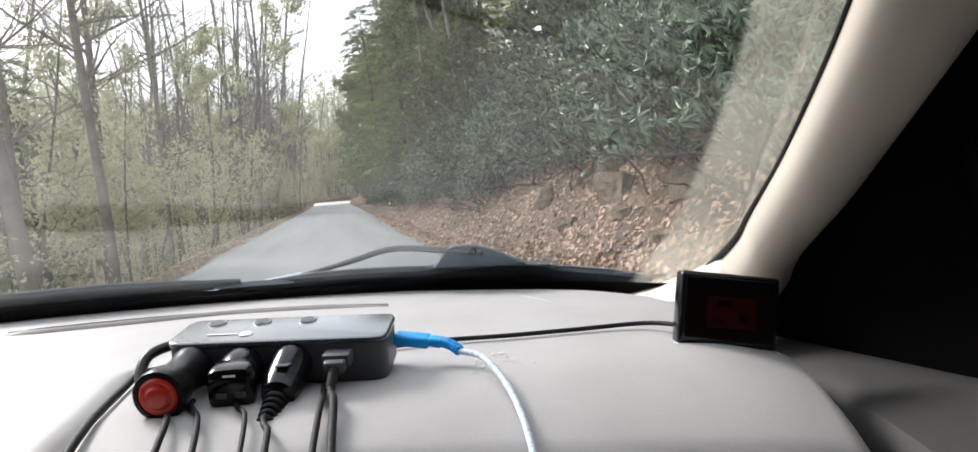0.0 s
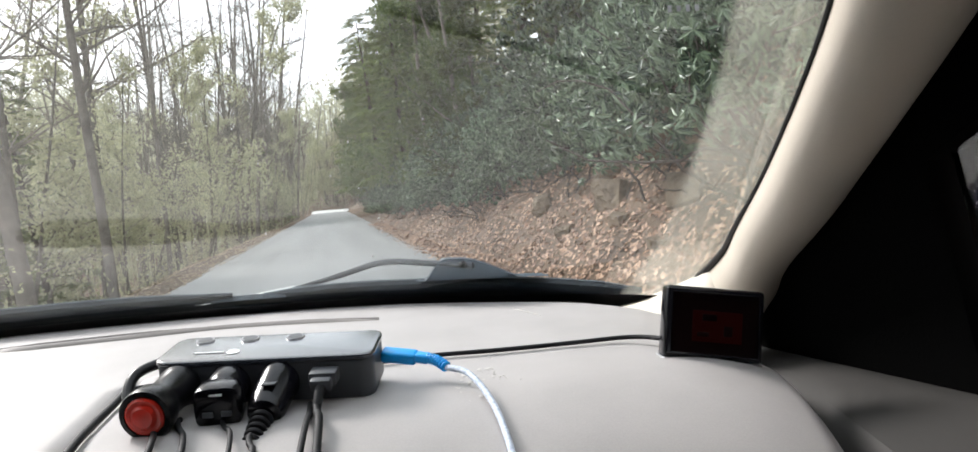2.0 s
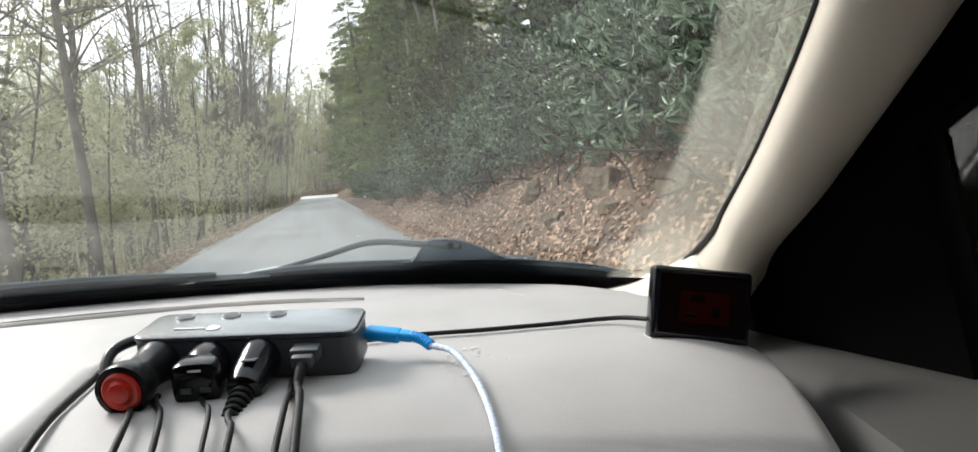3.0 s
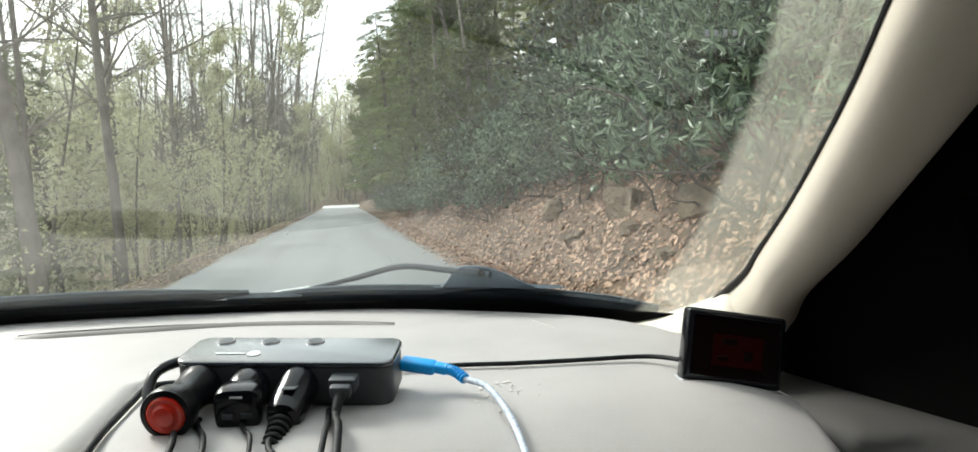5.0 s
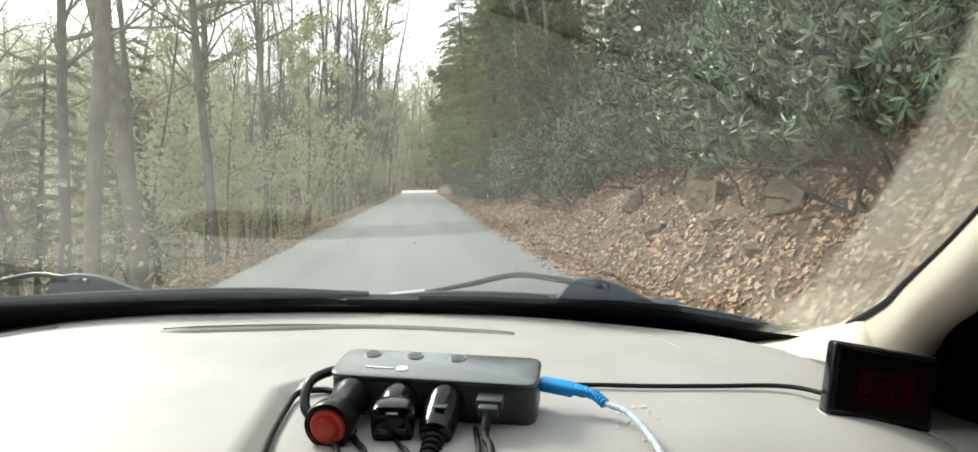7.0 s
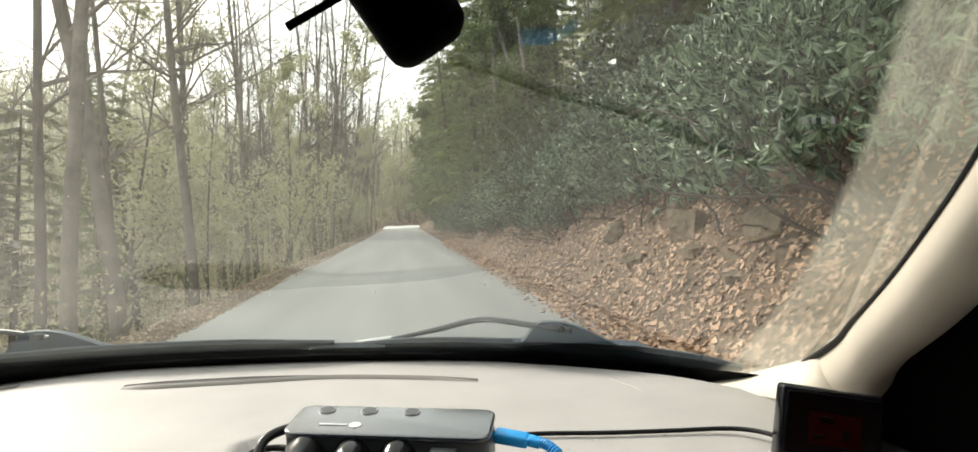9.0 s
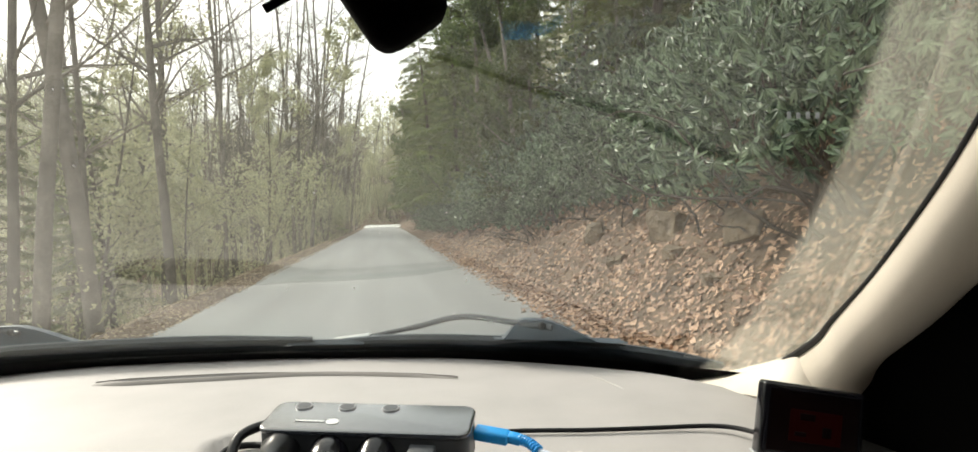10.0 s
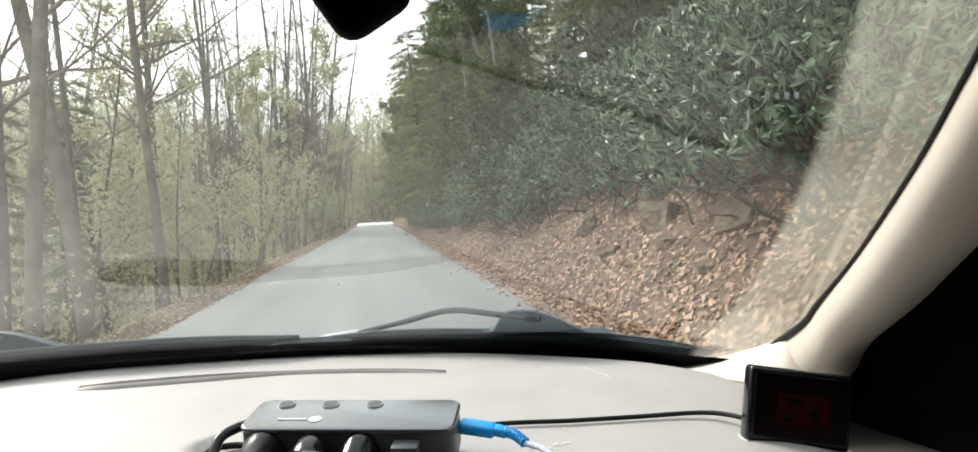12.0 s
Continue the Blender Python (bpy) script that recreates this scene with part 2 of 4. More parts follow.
    bm.free()
    return mesh_part(name, me, mat, parent, label, smooth)


def mesh_part(name, me, mat, parent=None, label="", smooth=True):
    for mt in (mat if isinstance(mat, (list, tuple)) else [mat]):
        me.materials.append(mt)
    if smooth:
        me.polygons.foreach_set("use_smooth", [True] * len(me.polygons))
        me.set_sharp_from_angle(angle=radians(40))
    ob = new(name, me)
    if parent:
        ob.parent = parent
    if label:
        ob["label"] = label
    return ob


def empty(name, m=None, label="", category="", group="", kind=""):
    ob = new(name)
    ob.empty_display_size = 0.05
    if m is not None:
        ob.matrix_world = m
    return tagged(ob, label, category, group, kind)


def add_box(bm, size, at=(0, 0, 0), turn=(0, 0, 0), bevel=0.0, seg=2):
    m = pose(*at, *turn) @ Matrix.Diagonal((*size, 1))
    r = bmesh.ops.create_cube(bm, size=1.0, matrix=m)
    if bevel:
        edges = list({e for v in r["verts"] for e in v.link_edges})
        bmesh.ops.bevel(bm, geom=edges, offset=bevel, segments=seg, profile=0.5, affect="EDGES")


def sweep(bm, pts, radii, n=8, caps=True):
    """A tube along points."""
    pts = [Vector(p) for p in pts]
    if not isinstance(radii, (list, tuple)):
        radii = [radii] * len(pts)
    side = None
    rings = []
    for i, p in enumerate(pts):
        way = (pts[min(i + 1, len(pts) - 1)] - pts[max(i - 1, 0)]).normalized()
        if side is None:
            side = way.orthogonal().normalized()
        side = (side - way * side.dot(way)).normalized()
        up = way.cross(side)
        rings.append([bm.verts.new(p + (side * math.cos(a) + up * math.sin(a)) * radii[i])
                      for a in (2 * math.pi * k / n for k in range(n))])
    for a, b in zip(rings, rings[1:]):
        for k in range(n):
            bm.faces.new((a[k], a[(k + 1) % n], b[(k + 1) % n], b[k]))
    if caps:
        bm.faces.new(rings[0][::-1])
        bm.faces.new(rings[-1])


def spline(pts, steps=8):
    """A smooth line through points."""
    p = [Vector(q) for q in pts]
    p = [2 * p[0] - p[1]] + p + [2 * p[-1] - p[-2]]
    out = []
    for i in range(1, len(p) - 2):
        for k in range(steps):
            t = k / steps
            out.append(0.5 * (2 * p[i] + (p[i + 1] - p[i - 1]) * t + (2 * p[i - 1] - 5 * p[i] + 4 * p[i + 1] - p[i + 2]) * t * t
                              + (3 * p[i] - p[i - 1] - 3 * p[i + 1] + p[i + 2]) * t ** 3))
    return out + [p[-2]]


def grid_mesh(bm, rows, closed=False):
    """Quads between rows of points."""
    vs = [[bm.verts.new(p) for p in row] for row in rows]
    for a, b in zip(vs, vs[1:]):
        for k in range(len(a) - (0 if closed else 1)):
            bm.faces.new((a[k], a[(k + 1) % len(a)], b[(k + 1) % len(a)], b[k]))
    return vs


def prism(bm, outline, axis_fn, thick):
    """A panel from an outline; axis_fn places its two faces."""
    a = [bm.verts.new(axis_fn(u, v, 0)) for u, v in outline]
    b = [bm.verts.new(axis_fn(u, v, thick)) for u, v in outline]
    bm.faces.new(a)
    bm.faces.new(b[::-1])
    for k in range(len(a)):
        bm.faces.new((a[k], b[k], b[(k + 1) % len(a)], a[(k + 1) % len(a)]))


def smooth01(a, b, x):
    t = min(1, max(0, (x - a) / (b - a)))
    return t * t * (3 - 2 * t)


# ---- the van ----
XC = -0.42          # the van's middle


def dash_back(x):
    return 0.40 - 0.684 * abs(x - XC) ** 3


def glass_base(x):
    return 0.45 - 0.45 * abs(x - XC) ** 3


def dash_edge(y):
    """The dashboard's end beside the door."""
    return 0.371 - 0.38 * max(0, -0.03 - y)


def dash_z(x, y):
    """Height of the dashboard's top."""
    z = 1.290 + 0.006 * smooth01(-0.05, 0.2, y)
    z -= 1.5 * max(0, -0.05 - y) ** 2 + 5.0 * max(0, -0.20 - y) ** 2
    z -= 2.6 * max(0, x - 0.265) ** 2 * (1 - 0.6 * smooth01(0.02, 0.12, y))
    z -= 0.35 * max(0, -0.26 - x) ** 2
    # raised hood: rolled edge on its left, and a seam across its front
    edge = -0.095 + 0.9 * max(0, y - 0.075) ** 1.3 / 0.25
    hood = smooth01(-0.004, 0.012, x - edge) * (1 - smooth01(0.12, 0.135, y))
    fade = 1 - smooth01(-0.03, 0.10, x)
    z -= 0.007 * (1 - hood) * fade * (1 - smooth01(0.10, 0.22, y))
    if y < 0.16:
        z -= 0.011 * math.exp(-((x - edge + 0.006) / 0.0055) ** 2) * (1 - smooth01(0.10, 0.14, y)) * (1 - smooth01(-0.06, -0.03, x))
    if x > -0.03:
        z -= 0.0035 * math.exp(-((y + 0.160 + 0.20 * (x - 0.13)) / 0.006) ** 2) * smooth01(-0.03, 0.05, x)
    return z


van = empty("van", None, "van cabin with a beige dashboard and dusty windshield, on the road", "van")

bm = bmesh.new()
rows = []
for i in range(311):
    x = -1.20 + i * 1.555 / 310
    yb = dash_back(x) if x < 0.313 else dash_back(0.313) - 0.55 * (x - 0.313)
    row = []
    for j in range(121):
        t = j / 120
        y = yb + (-0.33 - yb) * t
        q = x if x < 0.15 else 0.15 + (x - 0.15) / 0.205 * (dash_edge(y) - 0.15)
        row.append((q, y, dash_z(q, y) - 0.012 * smooth01(0.340, 0.355, x)))
    zf = row[-1][2]
    x = q
    row += [(x, -0.345, zf - 0.03), (x, -0.345, zf - 0.12), (x, -0.30, zf - 0.16), (x, -0.28, 0.72), (x, 0.1, 0.72)]
    row.insert(0, (x, yb + 0.004, row[0][2] - 0.006))
    row.insert(0, (x, yb + 0.004, row[0][2] - 0.05))
    rows.append(row)
grid_mesh(bm, rows)
dashboard = part("dashboard", bm, M_dash, van, "beige grained vinyl dashboard top")

# demister slots: shallow dark troughs with a pale lip
for x0, x1 in ((-0.263, 0.095), (-0.84, -0.399)):
    bm = bmesh.new()
    rows = []
    for i in range(41):
        t = i / 40
        x = x0 + (x1 - x0) * t
        y = dash_back(x) - (0.126 - 0.030 * smooth01(-0.30, 0.1, x) + 0.06 * max(0, x + 0.05)) if x0 > -0.3 else dash_back(x) - 0.058
        w = 0.0105 * min(1, 9 * t + 0.2, 6 * (1 - t) + 0.08) * (1 - 0.72 * smooth01(-0.15, -0.05, x))
        crest = 0.0036 * min(1, 14 * t + 0.35, 6 * (1 - t) + 0.1)
        z = dash_z(x, y)
        rows.append([(x, y + w + 0.005, z + 0.0003), (x, y + w + 0.001, z + 0.0020), (x, y + w, z + 0.0008),
                     (x, y - w, z + 0.0008), (x, y - w - 0.001, z + crest), (x, y - w - 0.003, z + crest - 0.0004), (x, y - w - 0.006, z + 0.0002)])
    grid_mesh(bm, rows)
    for k, f in enumerate(list(bm.faces)):
        f.material_index = (0, 2, 1, 1, 2, 2)[k % 6]
    part("demister_slot", bm, [M_dash, M_slot, M_lip], dashboard, "narrow demister slot with a taupe lip")

# black strip between the dashboard and the glass
bm = bmesh.new()
rows = []
for i in range(81):
    x = -1.2 + i * 1.60 / 80
    yb = dash_back(x) if x < 0.313 else dash_back(0.313) - 0.25 * (x - 0.313)
    rows.append([(x, yb - 0.006, 1.272), (x, yb + 0.012, 1.279), (x, glass_base(x) - 0.015, 1.262), (x, glass_base(x) + 0.05, 1.255), (x, glass_base(x) + 0.05, 1.235)])
grid_mesh(bm, rows)
part("cowl_strip", bm, M_blackrub, van, "black rubber strip under the windshield")


def glass_point(x, s):
    """On the windshield: x along its foot, s metres up its slope."""
    k = (x - XC) / 0.844
    y = glass_base(x) - 0.85 * s + 0.338 * (x - XC) ** 2 * max(0, s - 0.1)
    return Vector((x - 0.26 * k * s, y, 1.2502 + 0.595 * s - 0.166 * s * s - 0.013 * max(0, s - 0.12) + 0.093 * max(0, x) ** 2 * max(0, s - 0.1)))


# windshield with its black border
OUT = Vector((0, 0.0025, 0.0043))          # the pane's thickness
NX, NS = 60, 24
inner = [[glass_point(-1.34 + i * 1.87 / NX, j * 0.92 / NS) for i in range(NX + 1)] for j in range(NS + 1)]
me = bpy.data.meshes.new("windshield")
flat = [p for row in inner for p in row]
count = len(flat)
cells = [(j * (NX + 1) + i, j * (NX + 1) + i + 1, (j + 1) * (NX + 1) + i + 1, (j + 1) * (NX + 1) + i) for j in range(NS) for i in range(NX)]
me.from_pydata([*flat, *[p + OUT for p in flat]], [], cells + [tuple(v + count for v in reversed(c)) for c in cells])
me.polygons.foreach_set("material_index", [0] * len(cells) + [1] * len(cells))
windshield = mesh_part("windshield", me, [M_glass, M_glass_out], van, "dusty curved laminated windshield")
windshield.visible_shadow = False

bm = bmesh.new()
rows = []
for i in range(61):
    x = -1.264 + i * 1.670 / 60
    top = 0.102 - 0.008 * smooth01(0.05, 0.3, x) - 0.004 * smooth01(0.32, 0.395, x)
    rows.append([glass_point(x, q) + Vector((0, -0.002, -0.004)) for q in (-0.04, top * 0.5, top)])
grid_mesh(bm, rows)
part("border_band", bm, M_blackpl, windshield, "black printed border of the glass")

# black border behind the pillar trim
bm = bmesh.new()
rows = []
for i in range(41):
    q = 0.085 + 0.80 * i / 40
    x = 0.3965 + 0.043 * smooth01(0.04, 0.24, q) + 0.031 * smooth01(0.16, 0.56, q) + 0.016 * smooth01(0.45, 0.8, q)
    rows.append([glass_point(x + o, q) + Vector((0, -0.002, -0.003)) for o in (0, 0.02, 0.045, 0.075)])
grid_mesh(bm, rows)
part("border_band", bm, M_blackpl, windshield, "black printed border of the glass")

# dried flecks on the glass
rr = random.Random(9)
bm = bmesh.new()
spots = [(-0.269, 0.379, 0.0036), (-0.274, 0.386, 0.0022)] + [(rr.uniform(-0.5, 0.3), rr.uniform(0.18, 0.62), 0.0005 + 0.0011 * rr.random() ** 3) for _ in range(60)]
for x, s, r in spots:
    c = glass_point(x, s) + Vector((0, -0.0008, -0.0014))
    u, v = Vector((1, 0, 0)), Vector((0, -0.87, 0.49))
    n = rr.randint(6, 9)
    q = rr.uniform(0.6, 2.2)
    vs = [bm.verts.new(c + u * r * math.cos(6.283 * k / n) * rr.uniform(0.6, 1.1) + v * r * q * math.sin(6.283 * k / n) * rr.uniform(0.6, 1.1)) for k in range(n)]
    bm.faces.new(vs)
tagged(part("flecks", bm, M_white, windshield, "small pale dried flecks on the glass", smooth=False), kind="stuff")

# reflection of the display's word, painted on the glass as four pale bars
MARK = Matrix.Translation((0.263, -0.122, 1.5045)) @ pose(0, 0, 0, 68, 4, -22)
for k, h in enumerate((0.0052, 0.0042, 0.0050, 0.0046)):
    bm = bmesh.new()
    add_box(bm, (0.0022, h * 0.9, 0.0002), (0.005 * k - 0.0075, 0, 0))
    bm.transform(MARK)
    part("reflected_word_bar", bm, M_word, windshield, "small pale bar on the glass, painted reflection of a word", smooth=False)

# dark cowl lip outside, at the foot of the glass
bm = bmesh.new()
rows = []
for i in range(61):
    x = -1.2 + i * 1.54 / 60
    rows.append([glass_point(x, q) + Vector((0, 0.0045, 0.0085)) + Vector((0, 0.02, 0.004)) * (1 - q / 0.09) for q in (0.0, 0.045, 0.078, 0.086 - 0.02 * smooth01(0.2, 0.34, x))])
grid_mesh(bm, rows)
part("cowl_lip", bm, M_wiper, van, "dark grey cowl lip below the wipers")

# rubber seal along the pillar: up the slope and round the lower corner
SEAL = [(0.315, 0.262, 1.262), (0.342, 0.228, 1.276), (0.360, 0.19, 1.290), (0.374, 0.150, 1.305), (0.381, 0.115, 1.318), (0.381, 0.085, 1.332), (0.374, 0.040, 1.354),
        (0.363, 0.004, 1.374), (0.343, -0.070, 1.415), (0.312, -0.162, 1.467), (0.284, -0.231, 1.507), (0.235, -0.345, 1.57), (0.19, -0.45, 1.63)]
seal = [p + Vector((-0.004, -0.004, -0.006)) for p in spline(SEAL, 5)]
bm = bmesh.new()
sweep(bm, seal, [0.0017 + 0.0018 * (1 - smooth01(1.33, 1.40, p.z)) for p in seal], 8)
part("windshield_seal", bm, M_blackrub, van, "black rubber windshield seal")

# pillar trim: rounded section from the seal to the door frame
bm = bmesh.new()
OUTER = [(0.36, 0.135, 1.262), (0.385, 0.12, 1.264), (0.405, 0.10, 1.268), (0.416, 0.085, 1.275), (0.419, 0.065, 1.29), (0.418, 0.052, 1.302), (0.413, 0.024, 1.325),
         (0.407, -0.005, 1.351), (0.397, -0.087, 1.397), (0.379, -0.185, 1.462), (0.36, -0.262, 1.51), (0.33, -0.38, 1.575), (0.29, -0.49, 1.635)]
outer = spline(OUTER, 5)
rows = []
into = Vector((-0.347, -0.381, -0.856))
for a, b in zip(seal, outer):
    a, b = Vector(a), Vector(b)
    b = b.lerp(a, 0.14 * smooth01(1.33, 1.42, b.z))
    b = b + (b - Vector((0.04, -0.5, 1.44))) * 0.075 * smooth01(1.28, 1.34, b.z)
    p1, p2 = a + into * 0.050 + (b - a) * 0.12, b + into * 0.030
    row = [a - into * 0.004 + Vector((0.006, 0.004, 0))]
    for k in range(17):
        t = k / 16
        row.append(a * (1 - t) ** 3 + p1 * 3 * t * (1 - t) ** 2 + p2 * 3 * t * t * (1 - t) + b * t ** 3)
    row.append(b + Vector((0.02, 0.01, 0)))
    rows.append(row)
grid_mesh(bm, rows)
pillar = part("pillar_trim", bm, M_pillar, van, "cream plastic windshield pillar trim")
bm = bmesh.new()
rows = []
foot = [(0.306, 0.131, 1.287), (0.325, 0.118, 1.288), (0.342, 0.104, 1.288), (0.357, 0.085, 1.287), (0.372, 0.062, 1.286), (0.395, 0.045, 1.285)]
eye = Vector((0.04, -0.5, 1.44))
rim = [Vector((0.318, 0.20, 1.278))] + [eye.lerp(Vector(p), f) + Vector((0, 0, -0.002)) for p, f in zip(SEAL[2:7], (0.985, 0.985, 0.985, 0.99, 1.06))]
f2, r2 = spline(foot, 5), spline(rim, 5)
for a, b in zip(f2, r2):
    a, b = Vector(a), Vector(b)
    rows.append([a + Vector((0.004, 0.006, -0.02)), a] + [a.lerp(b, t) + Vector((-0.35, -0.4, 0.2)) * (b - a).length * 0.16 * 4 * t * (1 - t) for t in (0.2, 0.4, 0.6, 0.8, 1.0)] + [b + Vector((0.015, 0.03, -0.02))])
grid_mesh(bm, rows)
part("pillar_foot", bm, M_pillar, van, "cream plastic foot of the pillar trim")


def door_plane(y, z, off):
    return (0.425 - 0.25 * (z - 1.3) + off, y, z)


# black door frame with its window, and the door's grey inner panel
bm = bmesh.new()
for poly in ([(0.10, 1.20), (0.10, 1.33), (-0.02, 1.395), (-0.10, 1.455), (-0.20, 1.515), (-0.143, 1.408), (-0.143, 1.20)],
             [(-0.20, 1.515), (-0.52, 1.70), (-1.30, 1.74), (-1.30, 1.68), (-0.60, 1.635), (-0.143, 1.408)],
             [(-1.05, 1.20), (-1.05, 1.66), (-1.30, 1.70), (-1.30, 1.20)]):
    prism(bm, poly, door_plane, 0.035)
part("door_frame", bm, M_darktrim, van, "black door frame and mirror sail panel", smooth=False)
bm = bmesh.new()
rows = []
for i in range(31):
    y = 0.12 - i * 1.4 / 30
    q = max(dash_edge(y), 0.20) + 0.010
    h = 1.2535 - 0.07 * max(y, -0.4)
    rows.append([(0.47, y, h), (0.425, y, h), (max(q + 0.03, 0.39), y, h - 0.004), (q + 0.012, y, h - 0.009), (q, y, h - 0.026), (q + 0.01, y, 1.12), (0.36, y, 0.45)])
grid_mesh(bm, rows)
part("door_panel", bm, M_greytrim, van, "grey-beige door panel")
bm = bmesh.new()
prism(bm, [(-0.15, 1.26), (-0.15, 1.42), (-0.60, 1.64), (-1.06, 1.67), (-1.06, 1.26)], lambda u, v, o: door_plane(u, v, 0.012 + o), 0.004)
pane = part("side_window", bm, M_sideglass, van, "clear side window glass", smooth=False)
pane.visible_shadow = False

# plain shell that closes the cabin
bm = bmesh.new()
add_box(bm, (1.62, 2.3, 0.09), (XC, -1.55, 1.74))
rows = [[glass_point(-1.30 + i * 1.76 / 30, q) + Vector((0, -0.01, -0.012 * h)) for i in range(31)] for q, h in ((0.75, 0), (0.76, 1), (0.92, 3), (1.10, 1))]
grid_mesh(bm, rows)
part("headliner", bm, M_liner, van, "grey cloth headliner", smooth=False)
def panel(name, size, at, turn=(0, 0, 0), bevel=0.02):
    bm = bmesh.new()
    add_box(bm, size, at, turn, bevel, 3)
    part(name, bm, M_paint, van, "dark painted body panel")


panel("rear_panel", (1.74, 0.06, 1.42), (XC, -2.72, 1.08))
panel("floor_pan", (1.70, 3.9, 0.06), (XC, -0.8, 0.38))
panel("bulkhead", (1.50, 0.05, 0.80), (XC, 0.40, 0.78))
panel("bonnet", (1.56, 0.84, 0.05), (XC, 0.90, 1.10), (-7, 0, 0))
panel("front_panel", (1.60, 0.10, 0.62), (XC, 1.32, 0.72), (-4, 0, 0), 0.04)
panel("roof_panel", (1.66, 2.38, 0.06), (XC, -1.56, 1.80), (0, 0, 0), 0.028)
for sx in (-1, 1):
    panel("side_panel", (0.06, 2.85, 0.86), (XC + sx * 0.885, -1.30, 0.80))
    panel("wing_panel", (0.10, 1.20, 0.58), (XC + sx * 0.82, 0.72, 0.76), (-3, 0, 0), 0.04)
    panel("rear_side_panel", (0.05, 1.46, 0.60), (XC + sx * 0.845, -1.98, 1.50), (0, -sx * 8, 0))
for y, w in ((0.10, 0.10), (-1.25, 0.16)):
    panel("door_post", (0.05, w, 0.56), (XC - 0.84, y, 1.50), (0, 8, 0))
panel("door_rail", (0.05, 1.24, 0.07), (XC - 0.806, -0.56, 1.745), (0, 8, 0))
bm = bmesh.new()
add_box(bm, (0.006, 1.24, 0.50), (XC - 0.842, -0.56, 1.475), (0, 8, 0))
pane = part("side_window", bm, M_sideglass, van, "clear side window glass", smooth=False)
pane.visible_shadow = False
for sx in (-0.78, 0.78):
    for y in (0.72, -2.0):
        bm = bmesh.new()
        bmesh.ops.create_cone(bm, cap_ends=True, segments=32, radius1=0.33, radius2=0.33, depth=0.2, matrix=pose(XC + sx, y, 0.334, 0, 90, 0))
        part("wheel", bm, M_blackrub, van, "black road wheel")


def wiper(name, pivot, bend, tip, blade, label, skirt, wide=1.0):
    """Wiper: flared pivot cover with a bolt, bent arm, and a blade along the foot of the glass."""
    w = empty(name)
    w.parent = van
    w["label"] = label
    pv, bd, tp = Vector(pivot), Vector(bend), Vector(tip)
    bm = bmesh.new()
    line = spline([pv + Vector((0.01, -0.006, -0.002)), pv.lerp(bd, 0.35), bd, bd.lerp(tp, 0.4), tp], 6)
    sweep(bm, line, [0.0033] * (len(line) - 6) + [0.0028] * 6, 8)
    part("arm", bm, M_blade, w, "dark grey bent wiper arm")
    bm = bmesh.new()
    rows = []
    for i in range(29):
        t = i / 28
        cx = pv.x - 0.045 * wide + 0.125 * wide * t
        c = Vector((cx, pv.y + glass_base(cx) - glass_base(pv.x) + 0.004, pv.z))
        h = min(smooth01(0, 0.24, t), 1 - 0.95 * smooth01(0.33, 1.0, t))
        low = pv.z - skirt
        top = max(low + 0.001, pv.z + 0.007 - 0.030 * (1 - h))
        rows.append([(c.x, c.y + 0.03, low), (c.x, c.y + 0.014, top - 0.001), (c.x, c.y + 0.004, top), (c.x - 0.001, c.y - 0.001, top - 0.001), (c.x - 0.001, c.y + 0.002, low)])
    grid_mesh(bm, rows)
    part("pivot_cover", bm, M_cover, w, "slate grey flared pivot cover")
    bm = bmesh.new()
    bmesh.ops.create_uvsphere(bm, u_segments=12, v_segments=8, radius=0.0042, matrix=pose(pv.x, pv.y - 0.004, pv.z))
    part("bolt", bm, M_blackrub, w, "small dark bolt")
    bm = bmesh.new()
    line = spline([glass_point(x, q) + Vector((0, 0.006, 0.011)) for x, q in blade], 8)
    rows, ridge, groove, seam = [], [], [], []
    for k, p in enumerate(line):
        up, off = Vector((0, -0.85, 0.48)).normalized(), Vector((0, 0.49, 0.87))
        f = 0.35 + 0.65 * min(smooth01(-1, 7, k), 1 - smooth01(len(line) - 8, len(line), k))
        rows.append([p + up * u * f + off * v * f for u, v in ((-0.022, -0.008), (-0.014, 0.000), (-0.006, -0.002), (0.002, 0.002), (0.006, 0.000), (0.006, -0.005), (0.0, -0.008), (-0.010, -0.010))])
        ridge.append(p + up * 0.0065 * f + off * 0.0005)
        groove.append(p - up * 0.0105 * f - off * 0.0005)
        seam.append(p - up * 0.0045 * f + off * 0.0016)
    vs = grid_mesh(bm, rows, True)
    bm.faces.new(vs[0])
    bm.faces.new(vs[-1][::-1])
    blade_ob = part("blade", bm, M_blade, w, "dark slate wiper blade")
    bm = bmesh.new()
    sweep(bm, ridge, 0.0009, 6)
    part("spine", bm, M_strip, blade_ob, "thin grey spine along the blade")
    bm = bmesh.new()
    sweep(bm, groove, 0.0007, 6)
    part("rubber_lip", bm, M_wiper, blade_ob, "thin rubber lip")
    bm = bmesh.new()
    sweep(bm, seam, 0.0006, 6)
    part("spring_strip", bm, M_strip, blade_ob, "thin grey spring strip")
    bm = bmesh.new()
    add_box(bm, (0.05, 0.012, 0.012), tuple(tp), (0, -8, -28), 0.003)
    part("clip", bm, M_silver, w, "pale worn blade clip")
    return w


